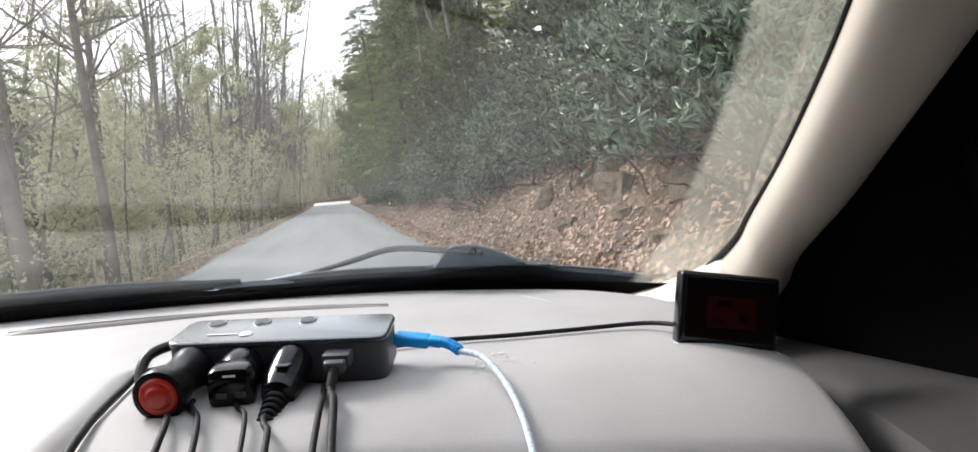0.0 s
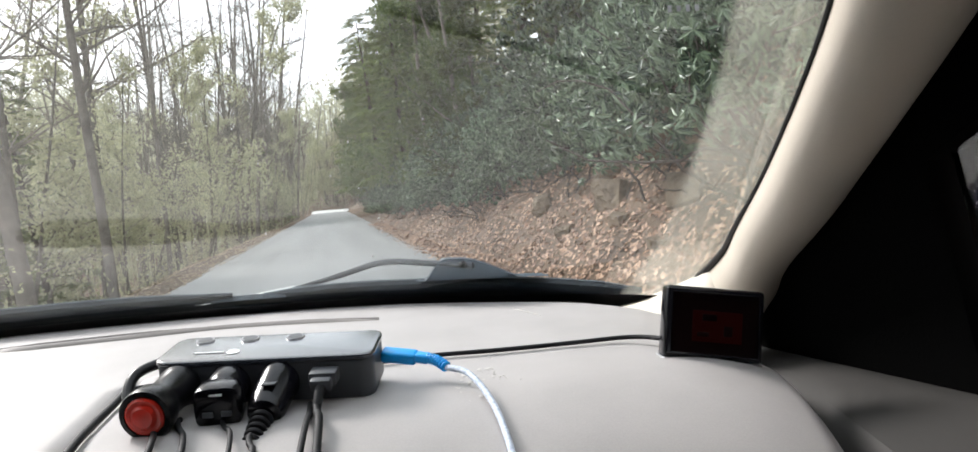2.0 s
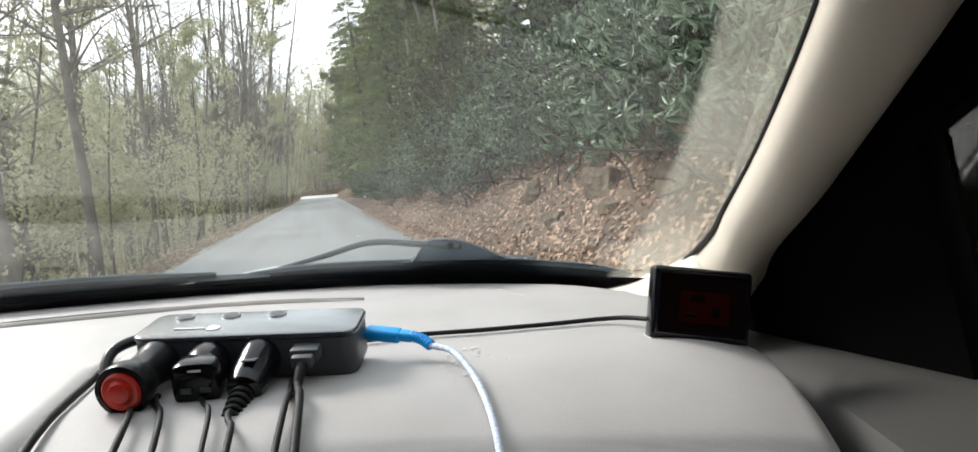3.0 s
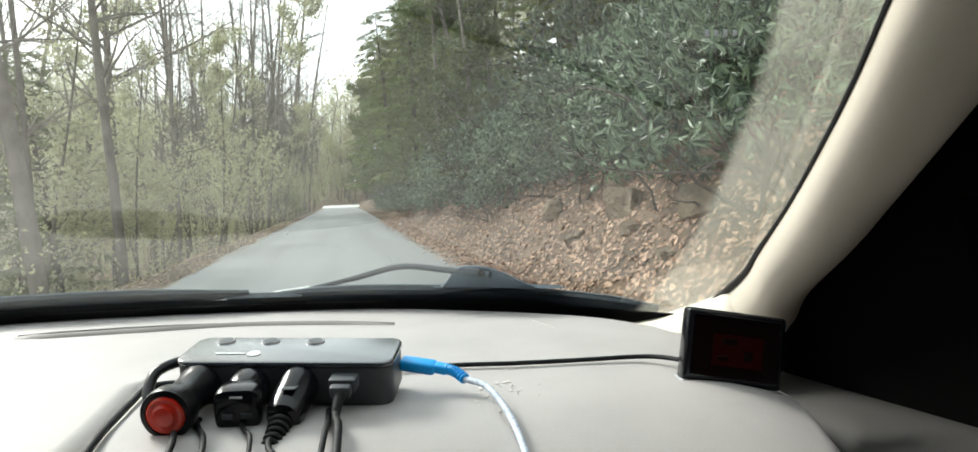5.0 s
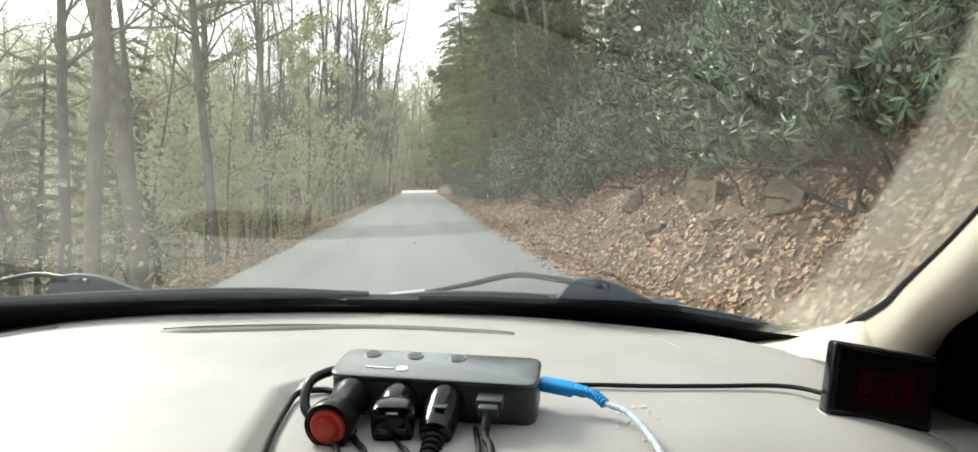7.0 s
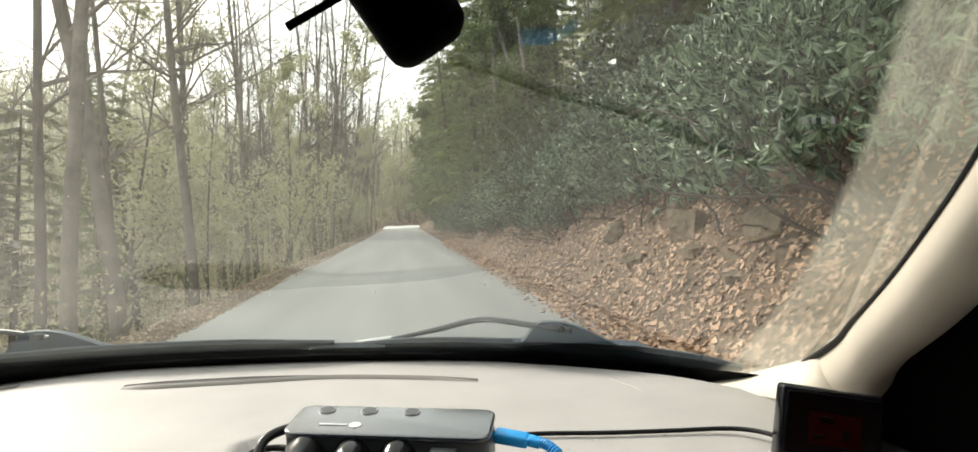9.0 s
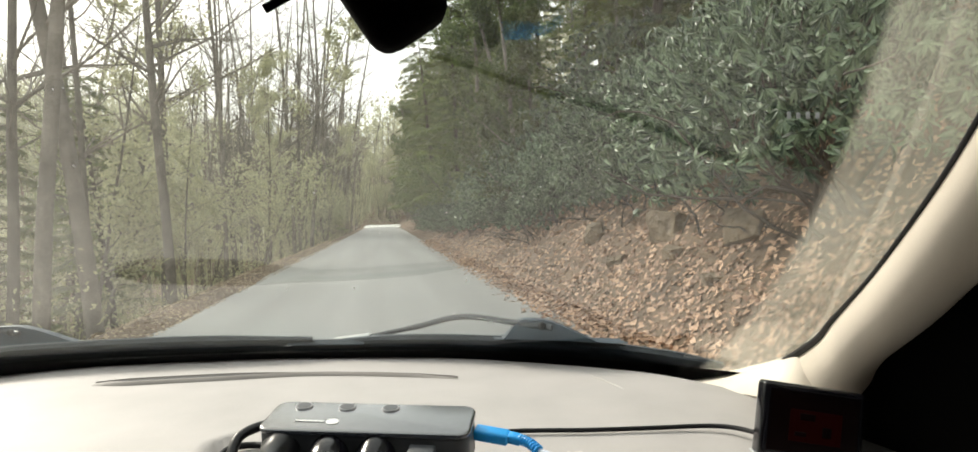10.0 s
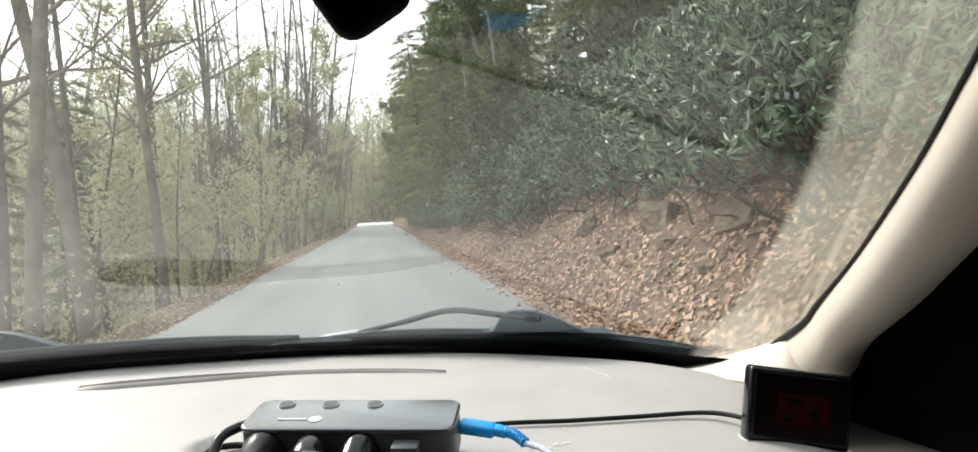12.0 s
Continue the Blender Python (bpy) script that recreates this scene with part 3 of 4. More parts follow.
wiper("wiper", (0.186, 0.235, 1.338), (0.11, 0.294, 1.343), (-0.012, 0.362, 1.312),
      [(0.372, 0.066), (0.325, 0.082), (0.256, 0.094), (0.134, 0.101), (0.05, 0.100), (-0.010, 0.094)], "dark wiper parked along the windshield foot", 0.016)
wiper("wiper", (-0.419, 0.445, 1.330), (-0.49, 0.478, 1.334), (-0.62, 0.49, 1.311),
      [(-0.045, 0.100), (-0.18, 0.108), (-0.33, 0.107), (-0.47, 0.098), (-0.80, 0.088)], "dark wiper parked along the windshield foot", 0.04, 1.25)
bm = bmesh.new()
grid_mesh(bm, [[glass_point(x, q) + Vector((0, 0.006 + o, 0.008 + o)) for q, o in ((0.063, -0.003), (0.078, 0.002), (0.096, 0.003), (0.100, 0.001), (0.100, -0.004))] for x in (-0.075, -0.05, -0.03, -0.01, 0.015)])
part("cowl_joint", bm, M_joint, van, "blue-grey cowl joint between the wiper blades")

# ---- things on the dashboard ----
BOX = pose(0, 0, 1.326, 8.4, 1.8, -13.2)
splitter = empty("socket_splitter", BOX, "dark grey four-way socket splitter box on the dashboard", "splitter")


def rounded_slab(bm, w, d, r, rings):
    """Round-cornered slab; rings of (inset, height) from below to above."""
    rows = []
    for inset, z in rings:
        row = []
        for cx, cy, a0 in ((1, 1, 0), (-1, 1, 90), (-1, -1, 180), (1, -1, 270)):
            for k in range(7):
                a = radians(a0 + 15 * k)
                row.append((0.019 + cx * (w / 2 - r) + (r - inset) * math.cos(a), -0.0145 + cy * (d / 2 - r) + (r - inset) * math.sin(a), z))
        rows.append(row)
    vs = grid_mesh(bm, rows, True)
    bm.faces.new(vs[0][::-1])
    bm.faces.new(vs[-1])


bm = bmesh.new()
rounded_slab(bm, 0.136, 0.045, 0.009, ((0.004, -0.0298), (0.001, -0.0285), (0.0, -0.026), (0.0002, -0.0042), (0.0008, -0.0036)))
part("shell", bm, M_boxfront, splitter, "slate grey shell with rounded corners")
bm = bmesh.new()
rounded_slab(bm, 0.137, 0.0455, 0.009, ((0.001, -0.0036), (0.0, -0.0030), (0.0, -0.0012), (0.0005, -0.0005), (0.0016, -0.0002)))
part("lid", bm, M_box, splitter, "glossy dark grey lid")
for x in (-0.03, 0.0, 0.03):
    bm = bmesh.new()
    bmesh.ops.create_cone(bm, cap_ends=True, segments=28, radius1=0.0062, radius2=0.0057, depth=0.0009, matrix=pose(x, 0, 0.0001))
    b1 = part("button", bm, M_button, splitter, "round silver push button")
    bm = bmesh.new()
    bmesh.ops.create_cone(bm, cap_ends=True, segments=28, radius1=0.0047, radius2=0.0047, depth=0.0004, matrix=pose(x, 0, 0.0005))
    part("button_face", bm, M_boxfront, b1)
bm = bmesh.new()
add_box(bm, (0.019, 0.0018, 0.0003), (-0.0185, -0.0232, 0.0001))
part("print", bm, M_white, splitter, "small white printed mark", smooth=False)
bm = bmesh.new()
bmesh.ops.create_cone(bm, cap_ends=True, segments=20, radius1=0.0042, radius2=0.0042, depth=0.0003, matrix=pose(-0.0035, -0.0232, 0.0001))
part("print", bm, M_white, splitter, "small white round printed mark", smooth=False)


def lathe(bm, profile, m, n=24):
    """Turned body along local y; profile of (y, radius)."""
    rows = [[m @ Vector((r * math.cos(2 * math.pi * k / n), y, r * math.sin(2 * math.pi * k / n))) for k in range(n)] for y, r in profile]
    vs = grid_mesh(bm, rows, True)
    bm.faces.new(vs[0])
    bm.faces.new(vs[-1][::-1])


def to_box(p):
    return BOX @ Vector(p)


def aim(a, b):
    """Frame at a whose -y runs to b."""
    a, b = Vector(a), Vector(b)
    return Matrix.Translation(a) @ (a - b).to_track_quat("Y", "Z").to_matrix().to_4x4()


def ring(bm, m, y, r, r2, n=20, k=8):
    rows = [[m @ Vector(((r + r2 * math.cos(b)) * math.cos(a), y + r2 * math.sin(b), (r + r2 * math.cos(b)) * math.sin(a)))
             for b in (2 * math.pi * j / k for j in range(k))] for a in (2 * math.pi * i / n for i in range(n + 1))]
    grid_mesh(bm, rows, True)


def cable(name, pts, r, mat, label, category="cable", steps=8):
    bm = bmesh.new()
    sweep(bm, spline(pts, steps), r, 10)
    return tagged(part(name, bm, mat), label, category)


def on_dash(x, y, lift=0.003):
    return (x, y, dash_z(x, y) + lift)


# plug with the red lens
plug = empty("socket_plug", BOX, "black socket plug with a round red lens end", "plug", "plugs in the splitter")
m = aim((-0.033, -0.034, -0.0150), (-0.0335, -0.084, -0.0140))
bm = bmesh.new()
lathe(bm, [(0.002, 0.0125), (-0.006, 0.0132), (-0.010, 0.0118), (-0.026, 0.0112), (-0.032, 0.0122), (-0.038, 0.0146), (-0.046, 0.0152), (-0.0485, 0.0146), (-0.0490, 0.0118), (-0.0470, 0.0114)], m)
part("barrel", bm, M_blackpl, plug)
bm = bmesh.new()
lathe(bm, [(-0.0465, 0.0114), (-0.0488, 0.0112), (-0.0500, 0.0098), (-0.0496, 0.0078), (-0.0500, 0.0070), (-0.0516, 0.0056), (-0.0520, 0.002)], m)
part("red_lens", bm, M_red, plug, "round glossy red lens")
# charger plug with two ports
plug = empty("usb_charger", BOX, "black car charger with two ports in the splitter", "charger", "plugs in the splitter")
m = aim((-0.0025, -0.034, -0.0155), (0.003, -0.075, -0.0165))
bm = bmesh.new()
lathe(bm, [(0.002, 0.0125), (-0.008, 0.0132), (-0.018, 0.0130), (-0.022, 0.0120)], m)
rows = []
for y, w in ((-0.018, 0.0105), (-0.022, 0.0128), (-0.034, 0.0134), (-0.0368, 0.0128), (-0.0378, 0.0112)):
    rows.append([m @ Vector((w * (abs(math.cos(a)) ** 0.45) * (1 if math.cos(a) > 0 else -1), y, w * 0.94 * (abs(math.sin(a)) ** 0.45) * (1 if math.sin(a) > 0 else -1))) for a in (2 * math.pi * (k + 0.5) / 32 for k in range(32))])
vs = grid_mesh(bm, rows, True)
bm.faces.new(vs[0])
bm.faces.new(vs[-1][::-1])
body = part("barrel", bm, M_gloss, plug, "squared glossy black charger head")
for dx in (-0.0052, 0.0052):
    bm = bmesh.new()
    add_box(bm, (0.0062, 0.002, 0.0032), tuple(m @ Vector((dx, -0.0385, -0.003))), (0, 0, 0), 0.0006)
    part("port", bm, M_boxfront, body, "dark charging port")
bm = bmesh.new()
add_box(bm, (0.0075, 0.0015, 0.0012), tuple(m @ Vector((0, -0.0375, 0.0085))))
part("print", bm, M_white, body, "tiny pale printed bar", smooth=False)
# plug with ribbed strain relief
plug = empty("socket_plug", BOX, "black socket plug with a ribbed cable sleeve", "plug", "plugs in the splitter")
m = aim((0.0285, -0.034, -0.0145), (0.0285, -0.084, -0.0250))
bm = bmesh.new()
lathe(bm, [(0.002, 0.0122), (-0.006, 0.0130), (-0.012, 0.0122), (-0.030, 0.0112), (-0.036, 0.0098), (-0.0385, 0.006)], m)
barrel = part("barrel", bm, M_gloss, plug)
bm = bmesh.new()
add_box(bm, (0.008, 0.011, 0.001), tuple(m @ Vector((0.0015, -0.022, 0.0115))), (-12, 0, 0), 0.0004)
part("badge", bm, M_boxfront, barrel, "small raised badge")
bm = bmesh.new()
lathe(bm, [(-0.037, 0.0045), (-0.062, 0.003)], m)
for k in range(5):
    ring(bm, m, -0.041 - 0.0048 * k, 0.0052 - 0.00035 * k, 0.0017)
part("ribbed_sleeve", bm, M_blackrub, plug, "ribbed black cable sleeve")
# flat data plug
plug = empty("data_plug", BOX, "flat grey cable plug in the splitter", "plug", "plugs in the splitter")
bm = bmesh.new()
add_box(bm, (0.0165, 0.012, 0.0085), (0.0585, -0.044, -0.0105), (0, 0, 0), 0.0012)
add_box(bm, (0.0125, 0.006, 0.0075), (0.0585, -0.0525, -0.0120), (8, 0, 0), 0.0014)
part("shell", bm, M_boxfront, plug)
bm = bmesh.new()
sweep(bm, [(0.0585, -0.054, -0.0135), (0.0582, -0.060, -0.0165), (0.058, -0.066, -0.021)], [0.0034, 0.003, 0.0026], 10)
part("sleeve", bm, M_blackrub, plug)

# leads that run from the plugs down the front of the dashboard
def lead(start, x, y, x2, r, label):
    """A lead from a plug to the dashboard and down over its front edge."""
    p = to_box(start)
    pts = spline([p, p + Vector((0, -0.008, -0.002)), on_dash(x, y, r + 0.004), on_dash((x + x2) / 2, y - 0.06, r), on_dash(x2, y - 0.13, r), on_dash(x2, y - 0.19, r)], 10)
    pts = [Vector((q.x, q.y, max(q.z, dash_z(q.x, q.y) + r))) for q in pts]
    bm = bmesh.new()
    sweep(bm, pts, r, 10)
    return tagged(part("plug_lead", bm, M_blackrub), label, "cable")


b = to_box
lead((-0.036, -0.066, -0.027), -0.043, -0.098, -0.046, 0.0018, "black lead under the red-ended plug")
lead((-0.024, -0.062, -0.027), -0.027, -0.098, -0.022, 0.0017, "black lead under the red-ended plug")
lead((0.004, -0.066, -0.026), -0.003, -0.100, -0.003, 0.0014, "thin black lead under the charger")
lead((0.0285, -0.0935, -0.0270), 0.010, -0.122, 0.004, 0.0018, "black lead from the ribbed sleeve")
lead((0.058, -0.064, -0.020), 0.043, -0.100, 0.037, 0.0024, "dark grey lead from the flat plug")
lead((0.050, -0.050, -0.028), 0.036, -0.098, 0.024, 0.0018, "black lead beside the flat plug")
cable("power_lead", [b((-0.047, -0.006, -0.012)), b((-0.057, -0.012, -0.010)), b((-0.066, -0.028, -0.012)), b((-0.062, -0.046, -0.022)), b((-0.046, -0.054, -0.030))], 0.0034, M_blackpl, "thick black lead looping from the splitter")
cable("loose_lead", [on_dash(-0.050, 0.022, 0.003), on_dash(-0.068, 0.034, 0.003), on_dash(-0.0845, 0.026, 0.004), on_dash(-0.0880, -0.002, 0.004), on_dash(-0.0880, -0.045, 0.004), on_dash(-0.0865, -0.080, 0.004), on_dash(-0.085, -0.12, 0.004), on_dash(-0.082, -0.18, 0.004), on_dash(-0.080, -0.24, 0.004)], 0.0024, M_blackrub, "thin black lead lying over the dashboard")

# blue-ended charging cable
charging = empty("charging_cable", BOX, "charging cable with a bright blue plug and pale braid", "cable")
bm = bmesh.new()
add_box(bm, (0.024, 0.0125, 0.0075), (0.0985, -0.003, -0.0155), (0, 6, -6), 0.0022, 3)
add_box(bm, (0.010, 0.009, 0.006), (0.114, -0.0055, -0.0165), (0, 8, -10), 0.0018, 3)
part("blue_plug", bm, M_blue, charging, "bright blue plug")
inv = BOX.inverted()
bm = bmesh.new()
path = spline([(0.117, -0.006, -0.0165), (0.124, -0.0095, -0.0175), (0.1305, -0.0165, -0.0195)], 8)
sweep(bm, path, 0.0026, 10)
for i in range(1, len(path) - 1, 2):
    way = path[i + 1] - path[i - 1]
    ring(bm, aim(path[i], path[i] + way), 0, 0.0027, 0.0011, 14, 6)
part("ribbed_sleeve", bm, M_blue, charging, "ribbed blue sleeve")
bm = bmesh.new()
world_pts = [to_box((0.1305, -0.0165, -0.0195)), (0.134, -0.062, 1.299), (0.140, -0.10, dash_z(0.14, -0.10) + 0.004), (0.138, -0.15, dash_z(0.138, -0.15) + 0.003), (0.130, -0.20, dash_z(0.13, -0.2) + 0.003), (0.122, -0.26, dash_z(0.122, -0.26) + 0.003)]
sweep(bm, [inv @ Vector(p) for p in spline(world_pts, 8)], 0.0020, 10)
part("braid", bm, M_braid, charging, "pale blue braided cable")

# small display at the foot of the pillar and its lead
DISP = Matrix.Translation((0.3055, -0.0565, 1.3085)) @ pose(0, 0, 0, -8, 9.5, -11.5)
display = empty("dash_display", DISP, "small black display with a dim red screen on the dashboard", "display")
bm = bmesh.new()
add_box(bm, (0.0675, 0.015, 0.0495), (0, 0.0075, 0), (0, 0, 0), 0.003, 3)
add_box(bm, (0.045, 0.012, 0.030), (0, 0.018, -0.006), (0, 0, 0), 0.003, 2)
housing = part("housing", bm, M_gloss, display)
bm = bmesh.new()
sweep(bm, [(-0.030, -0.0004, -0.021), (0.030, -0.0004, -0.021), (0.030, -0.0004, 0.021), (-0.030, -0.0004, 0.021), (-0.030, -0.0004, -0.021)], 0.0014, 6)
part("bezel", bm, M_gloss, display, "raised black bezel")
bm = bmesh.new()
add_box(bm, (0.058, 0.0008, 0.040), (0, -0.0002, 0))
screen = part("screen", bm, M_screen, display, "dark glossy screen")
M_glow = bpy.data.materials.new("dim_red_digits")
M_glow.use_nodes = True
gb = M_glow.node_tree.nodes["Principled BSDF"]
gb.inputs["Base Color"].default_value = (0.004, 0.0008, 0.0008, 1)
gb.inputs["Specular IOR Level"].default_value = 0.05
gb.inputs["Emission Color"].default_value = (1, 0.03, 0.015, 1)
gb.inputs["Emission Strength"].default_value = 0.0026
for name, mat, label, w, h, x, z, y in (("red_panel", M_glow, "dim red lit panel", 0.034, 0.021, 0.0015, -0.0015, -0.0008), ("dark_bar", M_screen, "dark bar", 0.010, 0.0045, -0.004, 0.0045, -0.0012),
                                        ("dark_bar", M_screen, "dark bar", 0.006, 0.007, 0.009, -0.004, -0.0012), ("dark_bar", M_screen, "dark bar", 0.008, 0.003, -0.008, -0.007, -0.0012)):
    bm = bmesh.new()
    add_box(bm, (w, 0.0005, h), (x, y, z), (0, 0, 0), 0.0002, 1)
    part(name, bm, mat, screen, label, smooth=False)
bm = bmesh.new()
sweep(bm, [(-0.0345, 0.014, -0.0235), (-0.0345, 0.001, -0.0245), (-0.033, -0.0008, -0.0248), (0.030, -0.0008, -0.0252), (0.0335, 0.001, -0.0252)], 0.0011, 6)
part("bright_edge", bm, M_silver, display, "thin silver edge strip")
cable("display_lead", [(0.284, -0.036, 1.297), (0.274, -0.012, 1.296), on_dash(0.258, 0.002, 0.004), on_dash(0.22, 0.009), on_dash(0.17, 0.015), on_dash(0.12, 0.024), on_dash(0.07, 0.024), on_dash(0.03, 0.024)], 0.0017, M_blackrub, "black lead lying across the dashboard to the display")

# rear-view mirror housing with its tab
MIR = pose(0.003, -0.200, 1.593, 0, 57, 0)
mirror = empty("rear_view_mirror", MIR, "black rear-view mirror housing hanging at the windshield", "mirror")
bm = bmesh.new()
add_box(bm, (0.086, 0.028, 0.0365), (0.0345, 0, 0), (0, 0, 0), 0.0095, 4)
part("housing", bm, M_darktrim, mirror)
bm = bmesh.new()
sweep(bm, [MIR.inverted() @ Vector(p) for p in ((-0.002, -0.195, 1.598), (-0.008, -0.185, 1.600), (-0.014, -0.17, 1.603))], 0.009, 10)
part("stalk", bm, M_darktrim, mirror)
bm = bmesh.new()
sweep(bm, [MIR.inverted() @ Vector(p) for p in ((0.016, -0.2, 1.556), (0.006, -0.2, 1.551), (-0.0165, -0.199, 1.5385))], [0.0024, 0.0018, 0.0020], 8)
part("tab", bm, M_darktrim, mirror, "thin black lever")

# dried residue and a scuff on the dashboard
M_flake = material("pale_dried_residue", (0.52, 0.50, 0.47), 0.7, spread=0.1, scale=300)
rr = random.Random(5)
bm = bmesh.new()
for _ in range(60):
    x, y = rr.gauss(0.141, 0.012), rr.gauss(-0.036, 0.020)
    n, r = rr.randint(5, 8), 0.0005 + 0.0016 * rr.random() ** 2
    z = dash_z(x, y)
    ring_pts = [bm.verts.new((x + r * rr.uniform(0.5, 1.4) * math.cos(6.283 * k / n), y + 1.6 * r * rr.uniform(0.5, 1.4) * math.sin(6.283 * k / n), z + 0.0004)) for k in range(n)]
    top = bm.verts.new((x, y, z + 0.0009))
    for k in range(n):
        bm.faces.new((ring_pts[k], ring_pts[(k + 1) % n], top))
tagged(part("residue", bm, M_flake), "pale dried residue flakes on the dashboard", "residue", kind="stuff")
bm = bmesh.new()
sweep(bm, [on_dash(0.222 + 0.014 * t, 0.178 - 0.052 * t, 0.0002) for t in (0, 0.25, 0.5, 0.75, 1)], [0.0003, 0.0008, 0.0005, 0.0009, 0.0003], 6)
tagged(part("scuff_mark", bm, M_flake), "pale scuff mark on the dashboard", "scuff", kind="stuff")

# ---- outside: ground, road, bank ----
XL, XR = -3.1, 2.4          # the road's edges
rng = random.Random(7)


def wob(x, y, s, k=0):
    return noise.noise(Vector((x * s, y * s, 3.7 + k)))


def ground_z(x, y):
    edge_r = XR + 0.18 * wob(0, y, 0.35) + 0.05 * wob(0, y, 1.7)
    edge_l = XL - 0.22 * wob(5, y, 0.3) - 0.05 * wob(5, y, 1.5)
    ahead = 0.10 * max(0, y - 140)
    if x > edge_r:
        d = x - edge_r
        z = 0.10 * min(d, 0.5) + 0.04 * math.sin(min(d, 0.5) * 6.28)
        steep = 0.95 + 0.3 * wob(0, y, 0.16, 2)
        z += steep * min(max(0, d - 0.45), 7.5) + 0.5 * min(max(0, d - 7.95), 45)
        z += smooth01(0.4, 2.5, d) * (0.45 * wob(x, y, 0.45) + 0.16 * wob(x, y, 1.6) + 0.05 * wob(x, y, 4.5))
    elif x < edge_l:
        d = edge_l - x
        z = 0.03 * math.sin(min(d, 0.8) * 3.9) - 0.48 * min(max(0, d - 0.7), 20) + 0.42 * min(max(0, d - 44), 75)
        z += smooth01(0.3, 3, d) * (0.35 * wob(x, y, 0.3) + 0.1 * wob(x, y, 1.5)) + 2.5 * smooth01(10, 40, d) * wob(x, y, 0.03)
    else:
        z = -0.015
    return z + ahead * (1 if abs(x) > 3 or y > 146 else 0.2)


def steps(*spans):
    out = [spans[0][0]]
    for a, b, d in spans:
        n = max(1, round((b - a) / d))
        out += [a + (b - a) * (k + 1) / n for k in range(n)]
    return out


xs = steps((-2500, -300, 550), (-300, -60, 20), (-60, -12, 2.4), (-12, -4.5, 0.5), (-4.5, -2.4, 0.12), (-2.4, 2.0, 1.1), (2.0, 3.4, 0.1), (3.4, 8, 0.2), (8, 14, 0.6), (14, 60, 4), (60, 300, 30), (300, 2500, 550))
ys = steps((-2500, -300, 550), (-300, -40, 26), (-40, -4, 3), (-4, 2, 0.6), (2, 24, 0.22), (24, 50, 0.5), (50, 150, 2.5), (150, 300, 19), (300, 2500, 550))
bm = bmesh.new()
grid_mesh(bm, [[(x, y, ground_z(x, y)) for x in xs] for y in ys])
tagged(part("ground", bm, M_soil), "brown forest floor with a steep roadside bank", "ground", kind="structure")

bm = bmesh.new()
rows = []
for y in steps((-60, 2, 4), (2, 40, 0.35), (40, 125, 1.7)):
    l = XL - 0.20 * wob(5, y, 0.3) - 0.06 * wob(5, y, 1.5) - 0.03 * wob(9, y, 5)
    r = XR + 0.16 * wob(0, y, 0.35) + 0.06 * wob(0, y, 1.7) + 0.03 * wob(8, y, 5)
    rows.append([(l - 0.03, y, -0.03)] + [(l + (r - l) * t, y, 0.035 * (1 - (2 * t - 1) ** 2) + 0.004) for t in (0, 0.02, 0.15, 0.3, 0.45, 0.6, 0.75, 0.9, 0.98, 1)] + [(r + 0.03, y, -0.03)])
grid_mesh(bm, rows)
tagged(part("road", bm, M_asphalt), "narrow worn grey asphalt road with ragged edges", "road", kind="structure")
# added strip: the far gap's sunlit brightness is put into its pale colour
bm = bmesh.new()
grid_mesh(bm, [[(x, y, z) for x in (-3.6, -1, 1, 3.4)] for y, z in ((125, -0.02), (125.02, 0.03), (130, 0.09), (138, 0.2), (144, 0.3))])
tagged(part("pavement", bm, M_bright_gap), "pale strip where the road ends, painted as a sunlit gap", "pavement", kind="structure")


def quads_mesh(name, verts, faces):
    me = bpy.data.meshes.new(name)
    me.from_pydata(verts, [], faces)
    me.update()
    return me


def leaf_fan(verts, faces, at, way, up, length, width, fold=0.25):
    """One folded leaf: six points, four faces."""
    side = way.cross(up).normalized()
    nrm = side.cross(way)
    i = len(verts)
    mid1, mid2 = at + way * length * 0.35, at + way * length * 0.72 - nrm * length * 0.04
    verts.extend((at, mid1 + side * width * 0.5 + nrm * width * fold, mid1, mid1 - side * width * 0.5 + nrm * width * fold,
                  mid2 + side * width * 0.42 + nrm * width * fold * 0.8, mid2, mid2 - side * width * 0.42 + nrm * width * fold * 0.8, at + way * length - nrm * length * 0.1))
    faces.extend(((i, i + 2, i + 1), (i, i + 3, i + 2), (i + 1, i + 2, i + 5, i + 4), (i + 2, i + 3, i + 6, i + 5), (i + 4, i + 5, i + 7), (i + 5, i + 6, i + 7)))


def unit(r):
    while True:
        v = Vector((r.uniform(-1, 1), r.uniform(-1, 1), r.uniform(-1, 1)))
        if 0.05 < v.length < 1:
            return v.normalized()


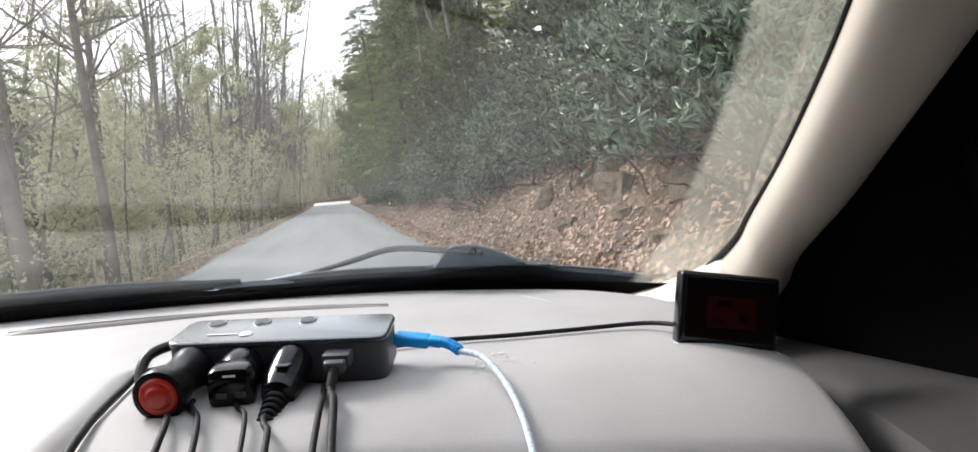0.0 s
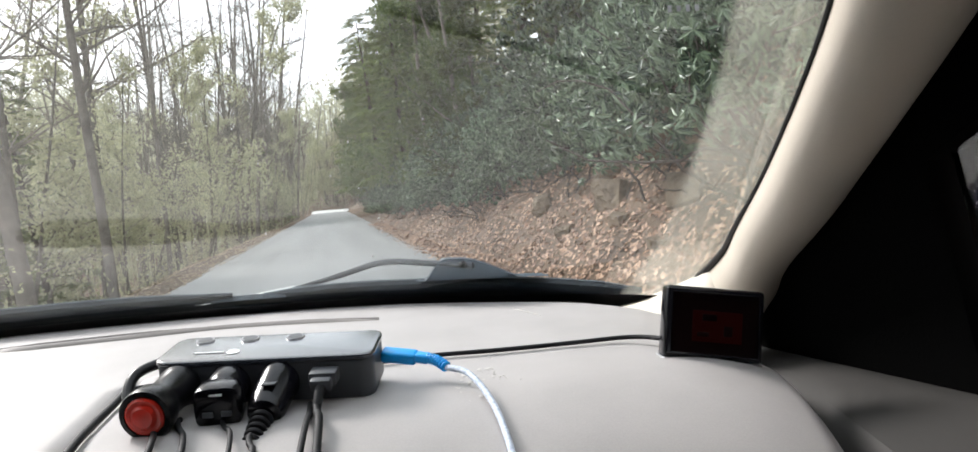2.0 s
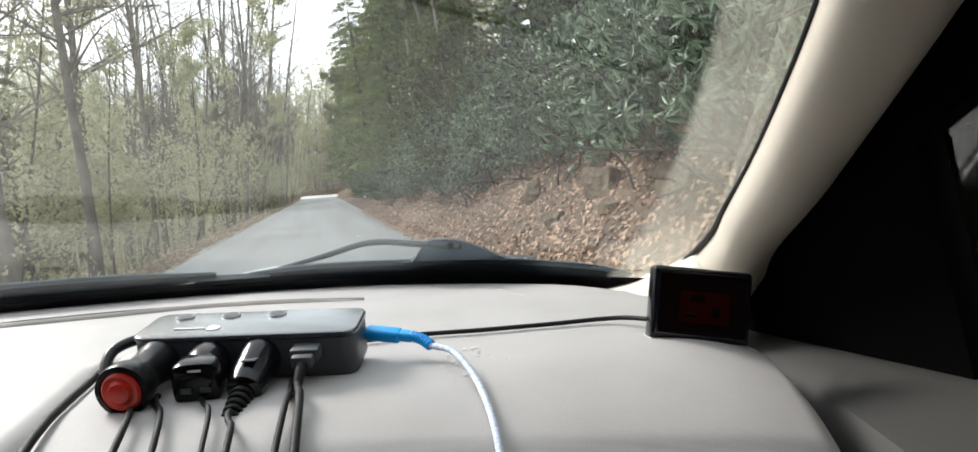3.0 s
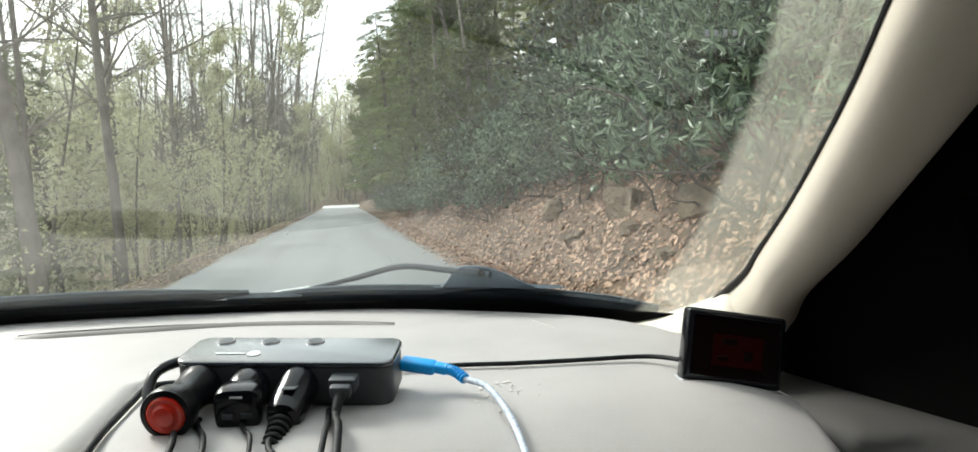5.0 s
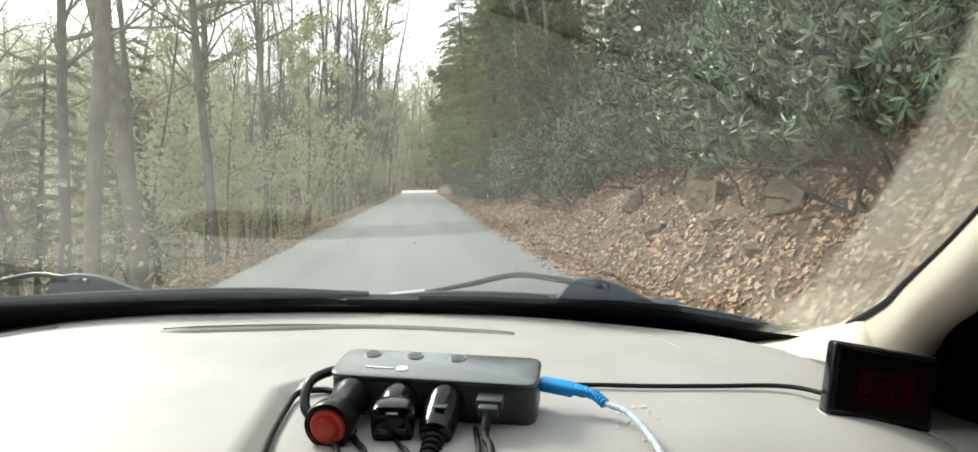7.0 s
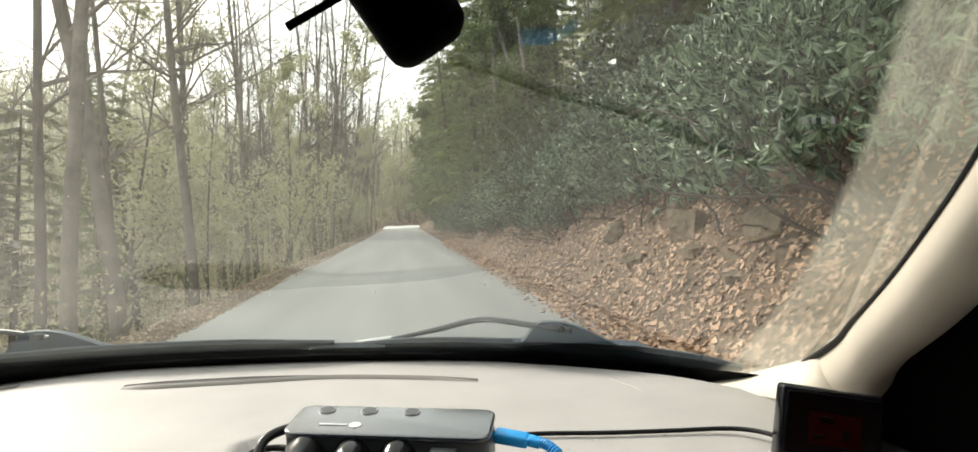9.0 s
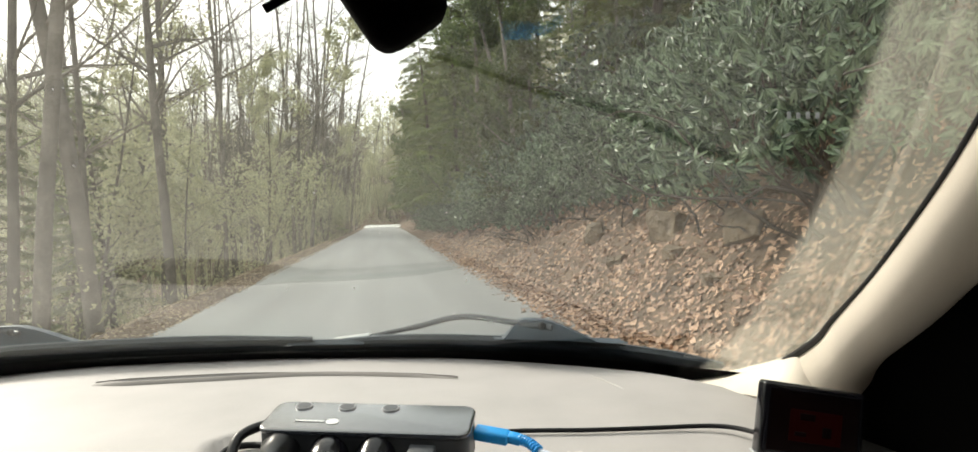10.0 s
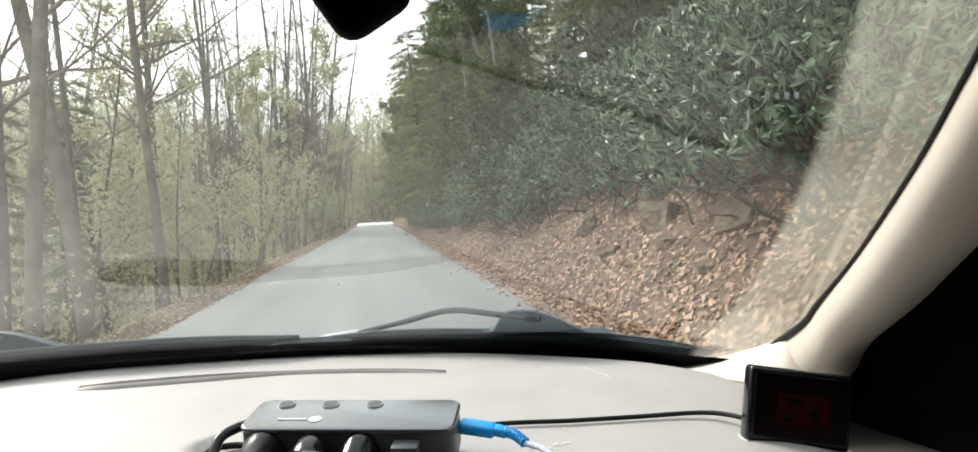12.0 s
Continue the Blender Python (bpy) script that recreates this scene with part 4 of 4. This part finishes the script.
# fallen leaves
def litter(name, n, place, label, lo=0.05, hi=0.11, mat=M_litter):
    verts, faces = [], []
    for _ in range(n):
        x, y = place()
        z = ground_z(x, y)
        gx, gy = (ground_z(x + 0.1, y) - z) / 0.1, (ground_z(x, y + 0.1) - z) / 0.1
        up = (Vector((-gx, -gy, 1)).normalized() + unit(rng) * 0.45).normalized()
        way = up.cross(unit(rng)).normalized()
        s = rng.uniform(lo, hi)
        leaf_w = s * rng.uniform(0.5, 0.9)
        side = way.cross(up)
        c = Vector((x, y, z + 0.008 + rng.random() * 0.025))
        bend = up * s * rng.uniform(-0.05, 0.22)
        i = len(verts)
        verts.append(c)
        for k in range(7):
            a = 6.283 * k / 7 + rng.uniform(-0.2, 0.2)
            q = (1.0 if k % 2 else 0.62) * rng.uniform(0.75, 1.1)
            u, v = math.cos(a) * q * s / 2, math.sin(a) * q * leaf_w / 2
            verts.append(c + way * u + side * v + bend * (u * u / (s * s / 4)) + up * s * rng.uniform(-0.03, 0.05))
        faces.extend((i, i + 1 + k, i + 1 + (k + 1) % 7) for k in range(7))
    return tagged(mesh_part(name, quads_mesh(name, verts, faces), mat, smooth=False), label, "leaves", kind="stuff")


def bank_place():
    t = rng.random() ** 1.6
    y = -6 + 51 * t
    return XR - 0.15 - 0.35 * rng.random() ** 4 + 6.0 * rng.random() ** 1.25 * (0.55 + 0.6 * t), y


def shoulder_place():
    y = 4 + 46 * rng.random() ** 1.7
    return XL + 0.12 - 2.2 * rng.random() ** 1.6, y


litter("fallen_leaves", 68000, bank_place, "dry tan and brown fallen leaves on the bank", 0.05, 0.14)
litter("fallen_leaves", 22000, lambda: (XL - 0.7 - 12 * rng.random() ** 1.3, 5 + 45 * rng.random() ** 1.4), "pale dry leaves down the wooded slope", 0.08, 0.16, M_litter_pale)
litter("fallen_leaves", 9000, shoulder_place, "pale dry fallen leaves along the road's shoulder", 0.05, 0.09, M_litter_pale)


# rocks in the bank
def rock(seed, size):
    r = random.Random(seed)
    bm = bmesh.new()
    bmesh.ops.create_icosphere(bm, subdivisions=4, radius=1)
    cuts = [((Vector(n) + unit(r) * 0.28).normalized(), r.uniform(0.42, 0.6)) for n in ((1, 0, 0), (-1, 0, 0), (0, 1, 0), (0, -1, 0), (0, 0, 1), (0, 0, -1))]
    cuts += [(unit(r), r.uniform(0.5, 0.78)) for _ in range(9)]
    for v in bm.verts:
        p = v.co.normalized()
        for n, d in cuts:
            k = p.dot(n)
            if k > d:
                p = p - n * (k - d)
        p += p.normalized() * (0.08 * noise.noise(p * 2.3 + Vector((seed, 0, 0))) + 0.05 * noise.noise(p * 6 + Vector((0, seed, 0))))
        v.co = Vector((p.x * size[0], p.y * size[1], p.z * size[2]))
    return bm


ROCKS = [(4.05, 9.1, 0, (0.42, 0.62, 0.5)), (4.5, 8.6, 0.1, (0.5, 0.6, 0.6)), (4.1, 7.2, 0, (0.36, 0.5, 0.42)), (4.85, 9.6, 0.1, (0.55, 0.8, 0.6)), (4.4, 10.4, 0, (0.4, 0.55, 0.42)),
         (4.75, 7.5, 0.15, (0.5, 0.6, 0.62)), (5.3, 8.6, 0.1, (0.6, 0.8, 0.6)), (5.3, 10.9, 0, (0.6, 0.8, 0.5)), (3.7, 8.4, 0, (0.22, 0.3, 0.22)), (3.85, 12.4, 0, (0.34, 0.5, 0.36)),
         (3.55, 10.2, 0, (0.2, 0.28, 0.18)), (4.3, 16.0, 0, (0.4, 0.6, 0.4)), (5.6, 7.2, 0.1, (0.6, 0.7, 0.6)), (3.5, 6.9, 0, (0.17, 0.24, 0.15))]
for k, (x, y, z, size) in enumerate(ROCKS):
    ob = part("rock", rock(k + 3, size), M_rock, smooth=False)
    ob.matrix_world = pose(x, y, ground_z(x, y) + z, rng.uniform(-14, 14), rng.uniform(-14, 14), rng.uniform(-25, 25))
    tagged(ob, "brown weathered sandstone block in the leafy bank", "rock", "rocks in the bank")


# ---- plants ----
def limb(bm, a, way, length, r0, r1, r, bends=5, droop=0.0, wander=0.16, n=6):
    """A tapering, wandering branch; returns its points."""
    pts, p, w = [Vector(a)], Vector(a), Vector(way).normalized()
    for i in range(bends):
        w = (w + unit(r) * wander + Vector((0, 0, droop))).normalized()
        p = p + w * length / bends
        pts.append(p.copy())
    sweep(bm, pts, [r0 + (r1 - r0) * i / bends for i in range(bends + 1)], n, caps=False)
    return pts


def shrub_meshes(seed, radius, whorls):
    """Rhododendron: crooked stems and whorls of long leaves."""
    r = random.Random(seed)
    bm = bmesh.new()
    for _ in range(9):
        a = r.uniform(0, 6.28)
        limb(bm, (r.uniform(-0.4, 0.4), r.uniform(-0.4, 0.4), -0.4), (math.cos(a) * 0.9, math.sin(a) * 0.9, 1.0), radius * 1.6, 0.022, 0.006, r, 8, 0.0, 0.42)
    verts, faces = [], []
    for _ in range(whorls):
        d = unit(r)
        d.z = abs(d.z) * 1.05 - 0.42
        k = radius * (0.45 + 0.6 * r.random() ** 0.5) * (1 + 0.35 * noise.noise(d * 2.2 + Vector((seed, 0, 0))))
        c = Vector((d.x * k, d.y * k, d.z * k * 0.95 + radius * 0.55))
        axis = (d + Vector((0, 0, 0.5)) + unit(r) * 0.5).normalized()
        u = axis.orthogonal().normalized()
        v = axis.cross(u)
        n = r.randint(6, 9)
        droop = r.uniform(0.6, 1.5)
        for j in range(n):
            a = 6.283 * j / n + r.uniform(-0.3, 0.3)
            out = u * math.cos(a) + v * math.sin(a)
            way = (out - axis * (droop - 0.35) + Vector((0, 0, -0.35 * droop))).normalized()
            leaf_fan(verts, faces, c, way, axis, r.uniform(0.085, 0.155), r.uniform(0.023, 0.036))
    return bm, quads_mesh("leaves", verts, faces)


def rhododendron(seed, radius, whorls, m):
    ob = empty("rhododendron", m, "dense rhododendron with long dark glossy leaves on the bank", "shrub", "rhododendrons on the bank")
    bm, me = shrub_meshes(seed, radius, whorls)
    part("stems", bm, M_barkdark, ob)
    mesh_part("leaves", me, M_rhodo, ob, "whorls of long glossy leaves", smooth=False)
    return ob


def conifer(seed, height, spread, m, first=1.2, density=1.0):
    """Hemlock: straight trunk, drooping limbs and flat needle sprays."""
    ob = empty("hemlock", m, "tall evergreen hemlock with drooping needle sprays", "tree", "hemlocks by the road")
    r = random.Random(seed)
    bm = bmesh.new()
    trunk = limb(bm, (0, 0, -0.5), (0, 0, 1), height, 0.02 * height * 0.75, 0.02, r, 10, 0.0, 0.02, 9)
    part("trunk", bm, M_barkdark, ob)
    bm = bmesh.new()
    verts, faces = [], []
    for i in range(int(height * 7 * density)):
        z = first + (height - first - 0.3) * (i / (height * 7 * density)) ** 0.9
        k = 1 - (z / height) ** 1.3
        length = spread * (0.25 + 0.75 * k) * r.uniform(0.55, 1.1)
        a = i * 2.4 + r.uniform(-0.5, 0.5)
        base = trunk[min(9, int(z / height * 10))]
        pts = limb(bm, (base.x, base.y, z), (math.cos(a), math.sin(a), 0.28), length, 0.012 + 0.010 * k, 0.003, r, 5, -0.10, 0.1, 4)
        for j in range(int(24 * length / spread * 2) + 6):
            t = r.uniform(0.2, 1.0)
            s = min(4, int(t * 5))
            p = pts[s].lerp(pts[s + 1], t * 5 - s)
            w = (pts[s + 1] - pts[s]).normalized()
            side = (w.cross(Vector((0, 0, 1))).normalized() * r.choice((-1, 1)) + w * 0.6 + Vector((0, 0, r.uniform(-0.55, 0.05)))).normalized()
            ln = r.uniform(0.32, 0.75)
            across = side.cross(Vector((0, 0, 1))).normalized()
            for q2 in range(5):
                f = 0.15 + 0.17 * q2
                o = p + side * ln * f
                tip = ln * 0.34 * (1.1 - f)
                for sg in (-1, 1):
                    b0 = len(verts)
                    e = o + (across * sg + side * 0.5).normalized() * tip + Vector((0, 0, -0.25 * tip))
                    verts.extend((o - side * 0.034, o + side * 0.034, e + side * 0.02))
                    faces.append((b0, b0 + 1, b0 + 2))
            b0 = len(verts)
            verts.extend((p - across * 0.012, p + across * 0.012, p + side * ln + Vector((0, 0, -0.08))))
            faces.append((b0, b0 + 1, b0 + 2))
    part("limbs", bm, M_barkdark, ob)
    mesh_part("needles", quads_mesh("needles", verts, faces), M_hemlock, ob, "flat sprays of green needles", smooth=False)
    return ob


def bare_tree(seed, height, radius, m, leaves=0, name="bare_tree", label="tall grey bare hardwood tree on the slope", first=0.3, lean=0.05, size=0.07):
    ob = empty(name, m, label, "tree", "trees beside the road")
    r = random.Random(seed)
    bm = bmesh.new()
    trunk = limb(bm, (0, 0, -0.6), (r.uniform(-lean, lean), r.uniform(-lean, lean), 1), height, radius, radius * 0.22, r, 12, 0.0, 0.035, 10)
    part("trunk", bm, M_bark, ob)
    bm = bmesh.new()
    ends = []
    for i in range(int(9 + height * 0.9)):
        t = first + (0.98 - first) * r.random()
        s = min(11, int(t * 12))
        p = trunk[s].lerp(trunk[s + 1], t * 12 - s)
        a = r.uniform(0, 6.283)
        ln = height * r.uniform(0.10, 0.24) * (1.25 - 0.75 * t)
        rr = radius * (1 - 0.78 * t) * 0.42
        pts = limb(bm, p, (math.cos(a), math.sin(a), r.uniform(0.25, 1.2)), ln, rr, rr * 0.3, r, 5, 0.04, 0.22, 5)
        for _ in range(5):
            q = pts[r.randint(1, 5)]
            p2 = limb(bm, q, unit(r) + Vector((math.cos(a), math.sin(a), 0.7)), ln * r.uniform(0.25, 0.55), rr * 0.35, 0.003, r, 4, 0.03, 0.25, 4)
            ends += p2[1:]
            for _ in range(2):
                p3 = limb(bm, p2[r.randint(1, 4)], unit(r) + Vector((0, 0, 0.5)), ln * r.uniform(0.15, 0.3), 0.005, 0.002, r, 3, 0.03, 0.25, 3)
                ends += p3[1:]
    part("limbs", bm, M_bark, ob)
    if leaves:
        verts, faces = [], []
        for _ in range(leaves):
            c = r.choice(ends) + unit(r) * r.uniform(0, 0.25)
            leaf_fan(verts, faces, c, unit(r), unit(r), size * r.uniform(0.75, 1.25), size * r.uniform(0.42, 0.7))
        young = name == "sapling"
        mesh_part("leaves", quads_mesh("leaves", verts, faces), M_spring if young else M_evergreen, ob, "sparse young yellow-green leaves" if young else "dense dull green leaves", smooth=False)
    return ob


def plant(x, y, dz=0.0, turn=None, scale=1.0, lean=4):
    m = pose(x, y, ground_z(x, y) + dz, rng.uniform(-lean, lean), rng.uniform(-lean, lean), rng.uniform(0, 360) if turn is None else turn)
    return m @ Matrix.Scale(scale, 4)


# rhododendrons along the bank
kinds = [rhododendron(11, 1.5, 520, plant(5.0, 12.5, 0.3)), rhododendron(12, 1.7, 640, plant(5.4, 9.6, 0.15)), rhododendron(13, 1.3, 440, plant(4.9, 15.5, 0.2)), rhododendron(14, 1.9, 780, plant(6.6, 7.6, -0.3))]
for k in range(72):
    t = k / 72
    y = 5.5 + 52 * t ** 1.25 + rng.uniform(-0.6, 0.6)
    x = (4.6, 5.9, 7.4)[k % 3] + rng.uniform(-0.5, 0.5) - 0.5 * smooth01(14, 40, y)
    copy_thing(kinds[k % 4], plant(x, y, rng.uniform(-0.2, 0.5), None, rng.uniform(0.62, 1.05 + 0.2 * smooth01(7, 14, y))))

for k in range(34):
    y = 11.5 + 46 * (k / 34) ** 1.15 + rng.uniform(-0.4, 0.4)
    copy_thing(kinds[k % 3], plant(4.15 + rng.uniform(-0.3, 0.35) - 0.4 * smooth01(20, 40, y), y, rng.uniform(-0.25, 0.05), None, rng.uniform(0.62, 0.85)))

# hemlocks: behind the bank, over the far road, and among the trees down the slope
h1 = conifer(21, 13, 3.4, plant(5.6, 30))
h2 = conifer(22, 16, 3.9, plant(9.5, 22))
h3 = conifer(23, 9, 2.6, plant(-8.5, 24))
for k, (x, y, s) in enumerate([(4.6, 38, 1.0), (5.5, 47, 1.1), (4.4, 56, 1.0), (6.0, 66, 1.1), (9.0, 14, 0.9), (10.5, 32, 1.1), (9.5, 42, 1.1), (8.5, 54, 1.2), (12.5, 9, 1.0), (13, 18, 1.1),
                               (14, 28, 1.2), (14, 44, 1.2), (5.0, 78, 1.2), (8, 88, 1.3), (7.6, 19, 0.7), (7.4, 26, 0.8), (6.9, 8.2, 0.95), (7.3, 12.2, 1.0), (6.3, 16.0, 0.9), (8.2, 4.8, 1.0)]):
    copy_thing((h1, h2)[k % 2], plant(x, y, 0, None, s * rng.uniform(0.9, 1.1)))
for k, (x, y, s) in enumerate([(-11, 21, 1.0), (-12, 30, 1.2), (-14, 14, 1.1), (-15, 24, 1.2), (-7, 60, 1.0), (-6, 72, 1.1), (6.5, 98, 1.5), (-8, 96, 1.5)]):
    copy_thing(h3, plant(x, y, 0, None, s))

# bare trees down the slope
b1 = bare_tree(31, 19, 0.15, plant(-4.75, 12.4))
b2 = bare_tree(32, 17, 0.12, plant(-5.6, 19.2))
b3 = bare_tree(33, 15, 0.11, plant(-4.3, 9.3))
b4 = bare_tree(34, 12, 0.075, plant(-4.6, 21.5))
for k, (x, y, s) in enumerate([(-6.3, 12.6, 0.9), (-5.1, 25.5, 1.0), (-4.9, 31.6, 1.0), (-4.5, 37, 1.0), (-6.6, 17, 0.8), (-4.9, 43, 1.1), (-5.3, 50, 1.1), (-4.4, 15.3, 0.9), (-8.2, 10.5, 1.0), (-4.7, 58, 1.2), (-5.4, 66, 1.2)]):
    copy_thing((b2, b3, b4, b2)[k % 4], plant(x, y, 0, None, s))
for k in range(26):
    y = 14 + 66 * rng.random() ** 0.9
    x = -5.5 - 17 * rng.random() - 0.05 * y
    copy_thing((b1, b2, b3, b4, b3)[k % 5], plant(x, y, 0, None, rng.uniform(0.75, 1.25)))
for k, (x, y) in enumerate([(6.2, 5.6), (7.2, 9.8), (5.8, 17), (7.0, 24), (4.2, 70), (6.6, 13.4)]):
    copy_thing((b4, b3)[k % 2], plant(x, y, 0, None, rng.uniform(0.6, 0.9)))

for k in range(26):
    copy_thing((b2, b3)[k % 2], plant(rng.uniform(-12, -3.9), rng.uniform(34, 104), 0, None, rng.uniform(0.8, 1.3), 6))

# leafy evergreens that hang over the far road
l1 = bare_tree(51, 8, 0.09, plant(5.2, 24.5), 8200, "evergreen_tree", "leafy evergreen tree leaning out from the bank", 0.1, 0.2, 0.105)
l2 = bare_tree(52, 9.5, 0.1, plant(4.4, 33.5), 10000, "evergreen_tree", "leafy evergreen tree leaning out from the bank", 0.1, 0.2, 0.105)
for k in range(30):
    y = 20 + 112 * (k / 30) + rng.uniform(-1, 1)
    copy_thing((l1, l2)[k % 2], plant((4.0, 5.4, 6.6)[k % 3] + rng.uniform(-0.4, 0.4), y, 0, None, rng.uniform(0.85, 1.25)))

for k, (x, y, q) in enumerate([(3.7, 24, 0.9), (3.5, 29, 1.2), (3.4, 35, 1.2), (3.4, 41, 1.4), (3.5, 48, 1.4), (3.4, 56, 1.6), (3.5, 66, 1.7), (3.6, 76, 1.8), (3.8, 86, 1.9), (3.8, 97, 1.8), (3.9, 109, 1.9), (3.9, 121, 2.0), (4.0, 133, 2.0)]):
    copy_thing((l1, l2)[k % 2], plant(x + rng.uniform(0.1, 0.9), y, 0, None, q * rng.uniform(0.65, 1.1), 5))
for x, y, q in ((4.0, 37, 0.9), (3.9, 53, 1.1), (4.1, 72, 1.3), (6.5, 104, 1.5), (5.0, 118, 1.4), (7.5, 132, 1.6)):
    copy_thing(h1, plant(x, y, 0, None, q))

# tall trees down the slope where the road bends away
for k in range(62):
    copy_thing((b1, b2, b3, b4)[k % 4], plant(rng.uniform(-22, -3.9), rng.uniform(58, 142), 0, None, rng.uniform(1.15, 1.6), 5))
for k in range(18):
    copy_thing((b1, b2)[k % 2], plant(rng.uniform(-14, 5), rng.uniform(147, 166), 0, None, rng.uniform(1.0, 1.4), 5))

# saplings with young leaves
s1 = bare_tree(41, 6, 0.035, plant(-4.6, 17.2), 2100, "sapling", "thin sapling with sparse young yellow-green leaves", 0.12, 0.25, 0.085)
s2 = bare_tree(42, 8, 0.045, plant(-5.5, 22.8), 2800, "sapling", "thin sapling with sparse young yellow-green leaves", 0.12, 0.25, 0.085)
for k in range(52):
    y = 13 + 112 * rng.random()
    x = -4.2 - 9 * rng.random() ** 1.3
    copy_thing((s1, s2)[k % 2], plant(x, y, 0, None, rng.uniform(0.6, 1.3), 10))
for k in range(6):
    copy_thing((s1, s2)[k % 2], plant(rng.uniform(-9, -4.6), 17 + 4.5 * k, 0, None, rng.uniform(1.2, 1.6), 6))
for k in range(26):
    copy_thing((s1, s2)[k % 2], plant(rng.uniform(-11, 11), rng.uniform(143, 160), 0, None, rng.uniform(1.4, 2.2)))

# low undergrowth along the left shoulder and slope
verts, faces = [], []
for _ in range(13000):
    y = 6 + 75 * rng.random()
    x = -4.0 - 9 * rng.random() ** 1.2
    c = Vector((x, y, ground_z(x, y) + 1.5 * rng.random() ** 1.6))
    leaf_fan(verts, faces, c, unit(rng), unit(rng), rng.uniform(0.06, 0.13), rng.uniform(0.03, 0.06))
for _ in range(9000):
    x, y = rng.uniform(-16, 16), rng.uniform(144, 165)
    c = Vector((x, y, ground_z(x, y) + 6.0 * rng.random() ** 1.5))
    leaf_fan(verts, faces, c, unit(rng), unit(rng), rng.uniform(0.15, 0.28), rng.uniform(0.09, 0.16))
tagged(mesh_part("undergrowth", quads_mesh("undergrowth", verts, faces), M_spring, smooth=False), "low green undergrowth on the slope", "undergrowth", kind="stuff")

# far woods on the opposite hillside and ahead
verts, faces = [], []


def far_tree(x, y, h):
    z = ground_z(x, y) - 0.5
    i = len(verts)
    w = h * 0.012
    verts.extend((Vector((x - w, y, z)), Vector((x + w, y, z)), Vector((x, y + w, z)), Vector((x, y, z + h))))
    faces.extend(((i, i + 1, i + 3), (i + 1, i + 2, i + 3), (i + 2, i, i + 3)))
    for _ in range(54):
        d = unit(rng) * rng.random() ** 0.4
        c = Vector((x + d.x * h * 0.2, y + d.y * h * 0.2, z + h * (0.64 + 0.35 * d.z)))
        u, v = unit(rng) * h * rng.uniform(0.012, 0.026), unit(rng) * h * rng.uniform(0.008, 0.02)
        i = len(verts)
        verts.extend((c - u, c + v, c + u, c - v))
        faces.append((i, i + 1, i + 2, i + 3))


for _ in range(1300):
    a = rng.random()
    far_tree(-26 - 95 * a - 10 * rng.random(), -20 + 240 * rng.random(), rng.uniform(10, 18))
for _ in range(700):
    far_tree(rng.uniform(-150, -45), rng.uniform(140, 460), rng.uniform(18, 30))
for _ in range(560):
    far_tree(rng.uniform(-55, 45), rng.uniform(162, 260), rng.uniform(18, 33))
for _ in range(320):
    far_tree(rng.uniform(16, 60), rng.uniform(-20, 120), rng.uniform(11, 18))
tagged(mesh_part("far_woods", quads_mesh("far_woods", verts, faces), M_far, smooth=False), "far hillside woods in early spring leaf, paled with painted haze", "woods", kind="stuff")
